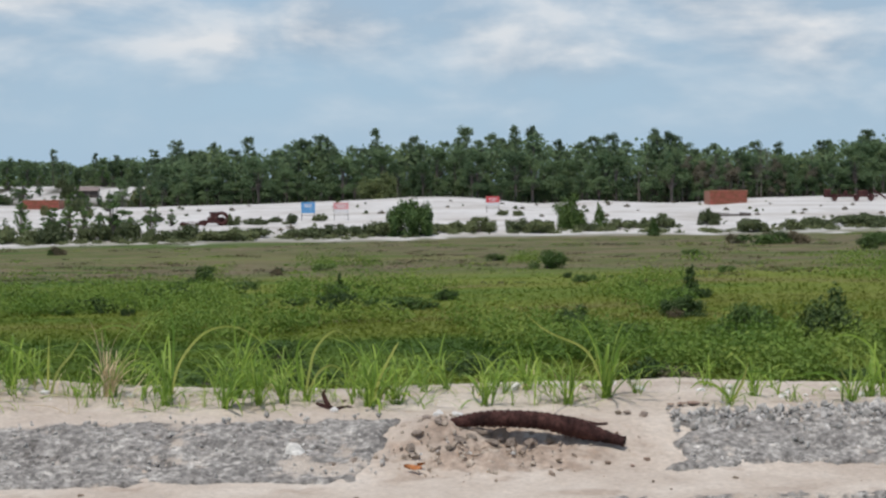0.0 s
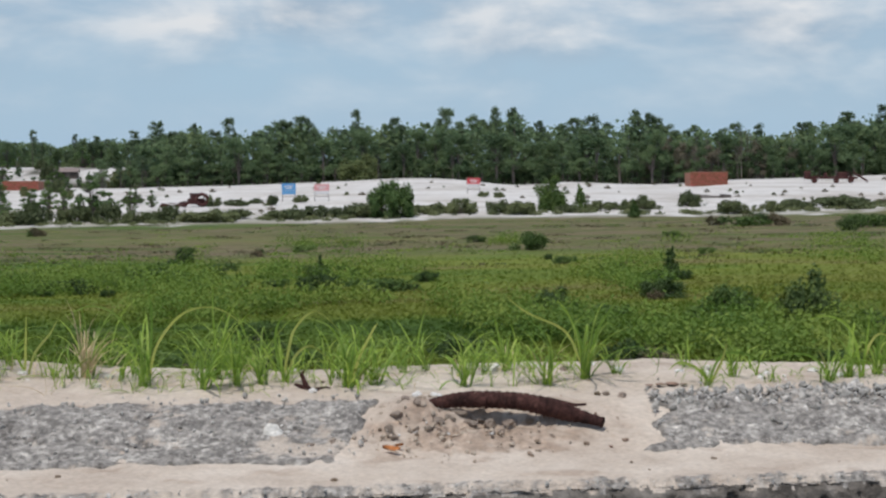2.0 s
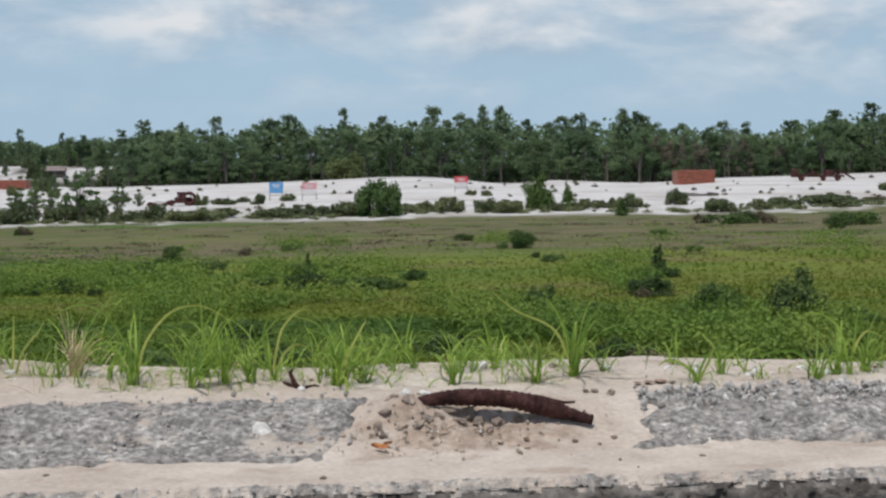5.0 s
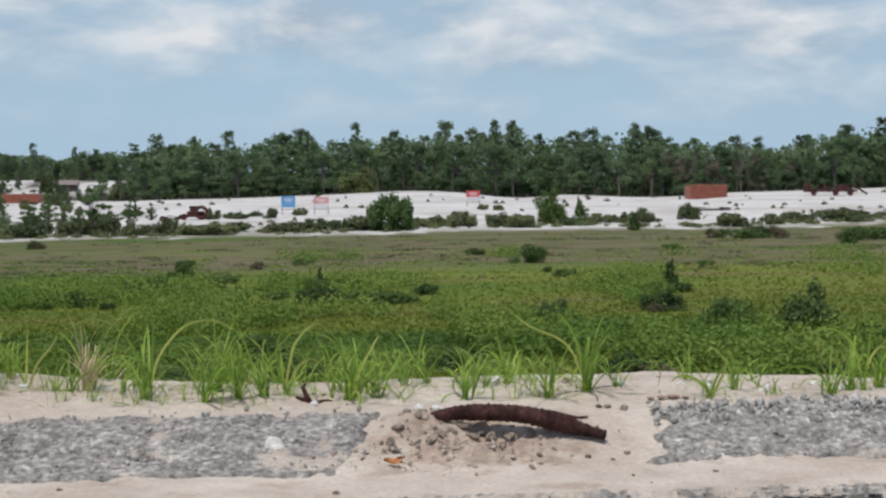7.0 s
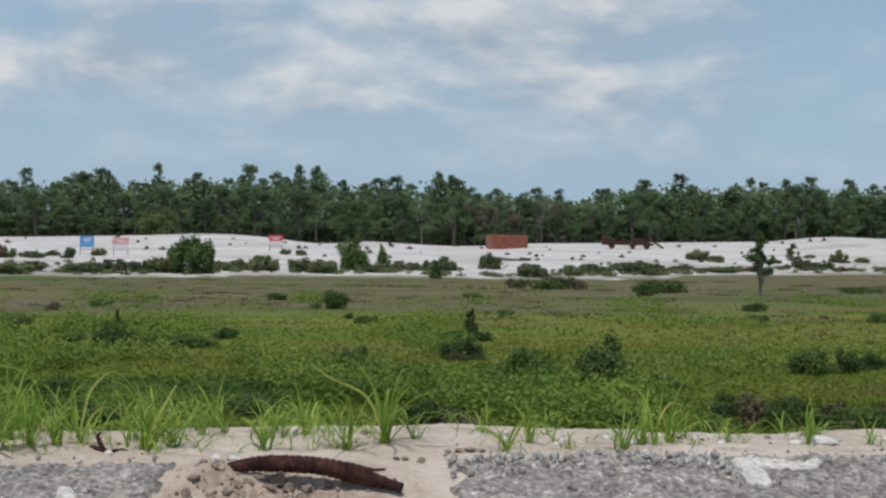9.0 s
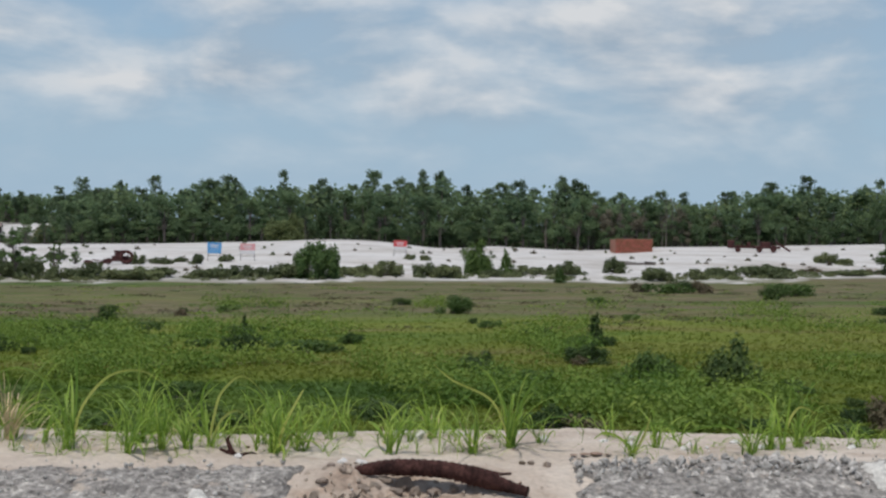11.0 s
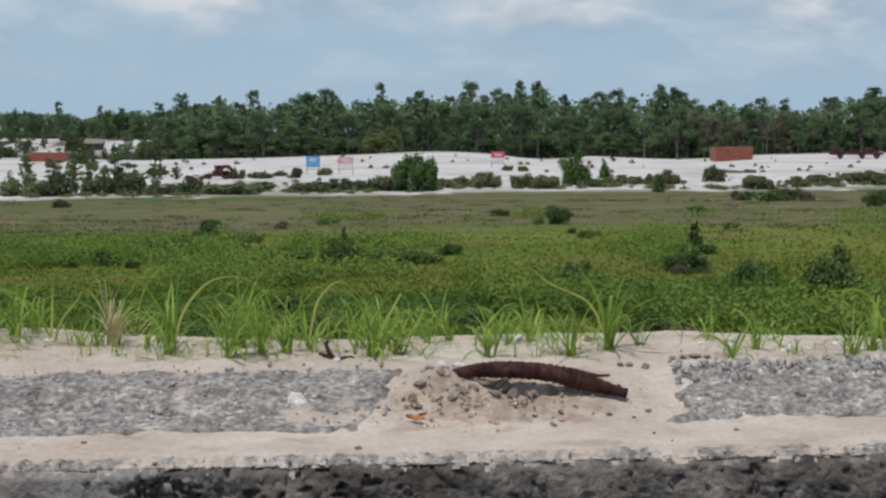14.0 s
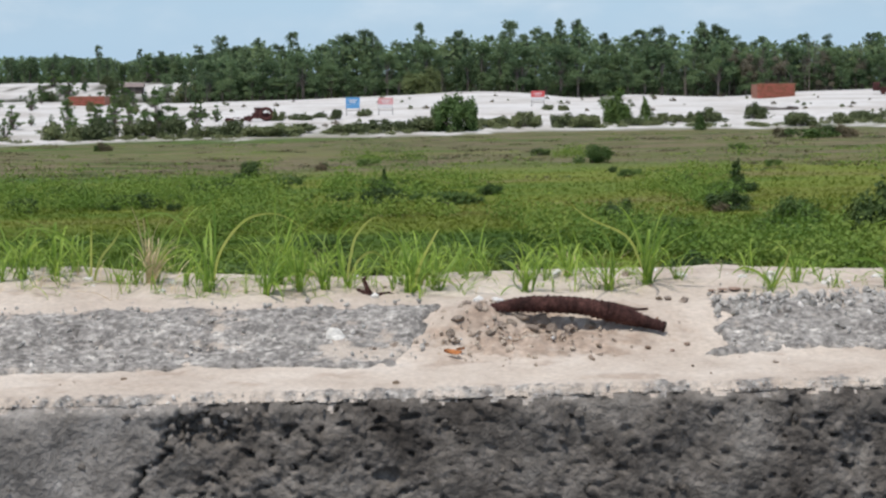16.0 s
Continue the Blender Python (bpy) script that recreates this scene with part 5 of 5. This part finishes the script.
def rise_to(top, x, y):
    """Height above the ground at y of a tree whose tip lines up with a given skyline height 305 m out."""
    return 1.04 + (top - 1.04) * y / 305 - terrain(x, y)


def pine_parts(seed):
    """Trunk and crown of a pine 12 m high: bare below, a rounded head of separate needle clumps above."""
    r = np.random.default_rng(seed)
    bend = r.normal(0, 0.3, 2)
    spine = [(bend[0] * (k / 8) ** 2, bend[1] * (k / 8) ** 2, 11.6 * k / 8 - 0.3 * (k == 0)) for k in range(9)]
    groups = [tube(spine, [0.17 * (1 - 0.09 * k) for k in range(9)], 7)]
    pts, outs = [], []
    low = r.uniform(0.38, 0.62)
    limbs = int(r.integers(13, 20))
    for i in range(limbs + 2):
        u = (i + r.random()) / limbs
        s = low + (1.0 - low) * min(1.0, u)
        a = i * 2.4 + r.normal(0, 0.5)
        reach = (0.3 + 1.35 * math.sqrt(max(0.0, math.sin(math.pi * (0.12 + 0.80 * min(1.0, u)))))) * r.uniform(0.5, 1.1)
        p0 = Vector((bend[0] * s * s, bend[1] * s * s, 12 * s - 0.5))
        p1 = p0 + Vector((math.cos(a) * reach, math.sin(a) * reach, reach * r.uniform(0.1, 0.45)))
        groups.append(tube([p0, (p0 + p1) / 2 + Vector((0, 0, -0.06)), p1], [0.05, 0.035, 0.015], 4))
        for t, k in ((0.55, 0.6), (1.0, 1.0)):
            c = p0.lerp(p1, t)
            size = k * r.uniform(0.5, 0.85)
            q = r.normal(size=(int(70 * k), 3))
            q /= np.linalg.norm(q, axis=1)[:, None]
            q *= r.random(len(q))[:, None] ** 0.4
            pts.append(q * (size, size, size * 0.85) + np.array(c))
            outs.append(q * 0.6 + (0, 0, 0.35))
    tv, tf = merge(groups)
    lv, lf = leaves(np.concatenate(pts), 0.20, r, 1.7, np.concatenate(outs), 0.5)
    return mesh_of("trunk", tv, tf, BARK), mesh_of("crown", lv, lf, PINE)


def broad_parts(seed, mat=None):
    r = np.random.default_rng(seed)
    blobs = []
    for i in range(11):
        a, s = r.uniform(0, 6.28), r.random()
        d = 2.0 * math.sqrt(r.random()) * (1.1 - 0.6 * s)
        blobs.append((d * math.cos(a), d * math.sin(a), 1.5 + 6.0 * s, r.uniform(0.8, 1.4), r.uniform(0.8, 1.4), r.uniform(0.6, 1.1)))
    groups = [tube([(0, 0, -0.3), (0.1, 0, 2.5), (0.05, 0.1, 5.5)], [0.2, 0.15, 0.06], 7)]
    groups += [tube([(0.08, 0, 1.2 + 0.2 * i), b[:3]], [0.07, 0.02], 4) for i, b in enumerate(blobs)]
    tv, tf = merge(groups)
    cp, outward = blob_points(r, blobs, 1700, 0.4)
    lv, lf = leaves(cp, 0.23, r, 1.4, outward)
    return mesh_of("trunk", tv, tf, BARK), mesh_of("crown", lv, lf, mat or WOODS)


PINES = [pine_parts(80 + i) for i in range(9)]
BROADS = [broad_parts(90 + i) for i in range(5)]
DRY_BROADS = [broad_parts(96 + i, DRY_WOODS) for i in range(2)]
rt = np.random.default_rng(99)


def tree(meshes, x, y, s, wide, label, category, name, group):
    ob = thing(name, pose(x, y, terrain(x, y) - 0.1, 0, 0, rt.uniform(0, 360)) @ Matrix.Diagonal((s * wide, s * wide, s, 1)), label, category, group)
    part("trunk", meshes[0], ob)
    part("crown", meshes[1], ob)


for i in range(230):
    x = -125 + 265 * (i + rt.random()) / 230
    y = rt.uniform(296, 322) if x > -52 else rt.uniform(346, 370)
    h = rise_to(skyline(x * 305 / y), x, y) * (rt.uniform(0.7, 0.94) if i % 3 else rt.uniform(0.92, 1.04))
    tree(PINES[i % 9], x, y, h / 12, rt.uniform(0.75, 1.15), "tall dark-green pine at the forest edge", "pine tree", "pine_tree", "forest pines")
for i in range(120):
    x = -56 + 185 * (i + rt.random()) / 120
    y = rt.uniform(286, 299)
    h = skyline(x) * rt.uniform(0.38, 0.86)
    tree(BROADS[i % 5], x, y, h / 8, rt.uniform(0.9, 1.35), "dense leafy tree at the forest edge", "tree", "forest_tree", "forest trees")
for i in range(190):
    x = -50 + 182 * (i + rt.random()) / 190
    tree(BROADS[i % 5], x, rt.uniform(286, 295), rt.uniform(0.22, 0.62), rt.uniform(1.2, 1.9), "low leafy bush in the forest's understorey", "bush", "understorey_bush", "understorey bushes")
for i in range(30):
    x = rt.uniform(-120, -52)
    tree(BROADS[i % 5], x, rt.uniform(346, 356), rt.uniform(0.5, 0.8), 1.1, "dense leafy tree at the forest edge", "tree", "forest_tree", "forest trees")
for i, (x, y, h) in enumerate(((-49, 275, 4.5), (-46, 278, 5.2))):
    tree(PINES[i], x, y, h / 12, 1.5, "young pine on the white sand", "pine tree", "pine_tree", "young pines")
for i in range(34):
    x = rt.uniform(-92, -46)
    y = rt.uniform(245, 334)
    h = rt.uniform(1.6, 3.2) if y < 290 else rt.uniform(2.5, 5.0)
    shrub(airy[i % 2] if i % 3 else DOMES[i % 4], x, y, h * rt.uniform(0.8, 1.3), h, 4.0, 5.6 if i % 3 else 1.7, "young feathery tree on the white sand", "trees on the sand", "tree", "young_tree", i * 37)
for i in range(14):
    x, y = rt.uniform(-62, -36), rt.uniform(200, 236)
    h = rt.uniform(1.5, 3.6)
    shrub(airy[i % 2], x, y, h * rt.uniform(0.8, 1.2), h, 4.0, 5.6, "young feathery tree at the dune's foot", "trees on the sand", "tree", "young_tree", i * 53)
for i in range(46):
    x, y = rt.uniform(-84, -43), rt.uniform(286, 318 if i % 4 else 336)
    tree(BROADS[i % 5], x, y, rt.uniform(0.16, 0.36) * (2.0 if x > -52 else 0.8), 1.3, "dense leafy tree at the forest edge", "tree", "forest_tree", "forest trees")
for i, (x, top) in enumerate(TALLEST):
    y = 305 if x > -50 else 352
    x *= y / 305
    tree(PINES[i % 9], x, y, rise_to(top, x, y) / 12, (0.95, 0.65, 0.8, 1.1)[i % 4], "tall pine with a rounded crown rising above the forest", "pine tree", "pine_tree", "forest pines")
for i in range(20):
    x, y = rt.uniform(38, 68), rt.uniform(287, 296)
    tree(DRY_BROADS[i % 2], x, y, skyline(x) * rt.uniform(0.35, 0.75) / 8, rt.uniform(0.7, 1.1), "half-dead brownish tree at the forest edge", "tree", "forest_tree", "dry forest trees")
for i in range(16):
    x, y = rt.uniform(34, 66), rt.uniform(287, 291)
    dead = thing("dead_tree", pose(x, y, terrain(x, y) - 0.1, 0, 0, rt.uniform(0, 360)) @ Matrix.Scale(rt.uniform(0.45, 0.75), 4), "bare grey dead tree at the forest edge", "tree", "dead trees")
    part("trunk", PINES[i % 7][0], dead)
# the depth of the woods behind
xs = rt.uniform(-128, 145, 68000)
ys = np.where(xs > -50, rt.uniform(293, 326, 68000), rt.uniform(358, 390, 68000))
top = np.array([rise_to(skyline(a * 305 / b), a, b) for a, b in zip(xs, ys)])
lump = np.array([noise.noise((a * 0.22, b * 0.22, 2.0)) for a, b in zip(xs, ys)])
zs = np.array([terrain(a, b) for a, b in zip(xs, ys)]) + top * (0.88 + 0.25 * lump) * np.where(rt.random(68000) < 0.35, rt.random(68000) * 0.32, rt.random(68000) ** 0.8)
lv, lf = leaves(np.stack([xs, ys, zs], 1), 0.55, rt, 1.3, np.array((0, -0.3, 0.5)), 0.75)
thing("woods", Matrix(), "dark dense woodland behind the forest edge", "woods", kind="stuff", data=mesh_of("woods", lv, lf, WOODS))

# ---- brick huts ----


def brick_hut(x, y, w, h, d, turn, courses):
    """A roofless hut of red blockwork: a mortar core with single bricks proud of it."""
    ob = thing("brick_hut", pose(x, y, terrain(x, y) - 0.1, 0, 0, turn), "unfinished roofless red brick hut on white sand", "hut", "brick huts")
    for name, bw, bd, bx, by in (("wall", w, 0.2, 0, 0), ("wall", w, 0.2, 0, d), ("wall", 0.2, d - 0.2, -w / 2 + 0.1, d / 2), ("wall", 0.2, d - 0.2, w / 2 - 0.1, d / 2)):
        wall = part(name, finish("wall", box(bw, bd, h, bx, by, h / 2), MORTAR), ob)
        if by == 0:
            step = h / courses
            unit = finish("brick", box(step * 1.9, 0.05, step * 0.86, 0, 0, 0, 0.012), BRICK)
            n = int(w / (step * 2))
            for c in range(courses):
                for k in range(n):
                    b = part("brick", unit, wall)
                    b.matrix_basis = pose(-w / 2 + (k + 0.5 + 0.25 * (c % 2)) * w / (n + 0.3), -0.11 - 0.006 * ((k * 7 + c * 3) % 3), (c + 0.5) * step)
    part("coping", finish("coping", box(w + 0.1, 0.26, 0.10, 0, 0, h + 0.05, 0.02), MORTAR), ob)
    return ob


brick_hut(44.4, 263.5, 5.9, 2.15, 4.0, 3, 11)
brick_hut(-63.4, 267.5, 5.8, 1.5, 3.5, 0, 8)
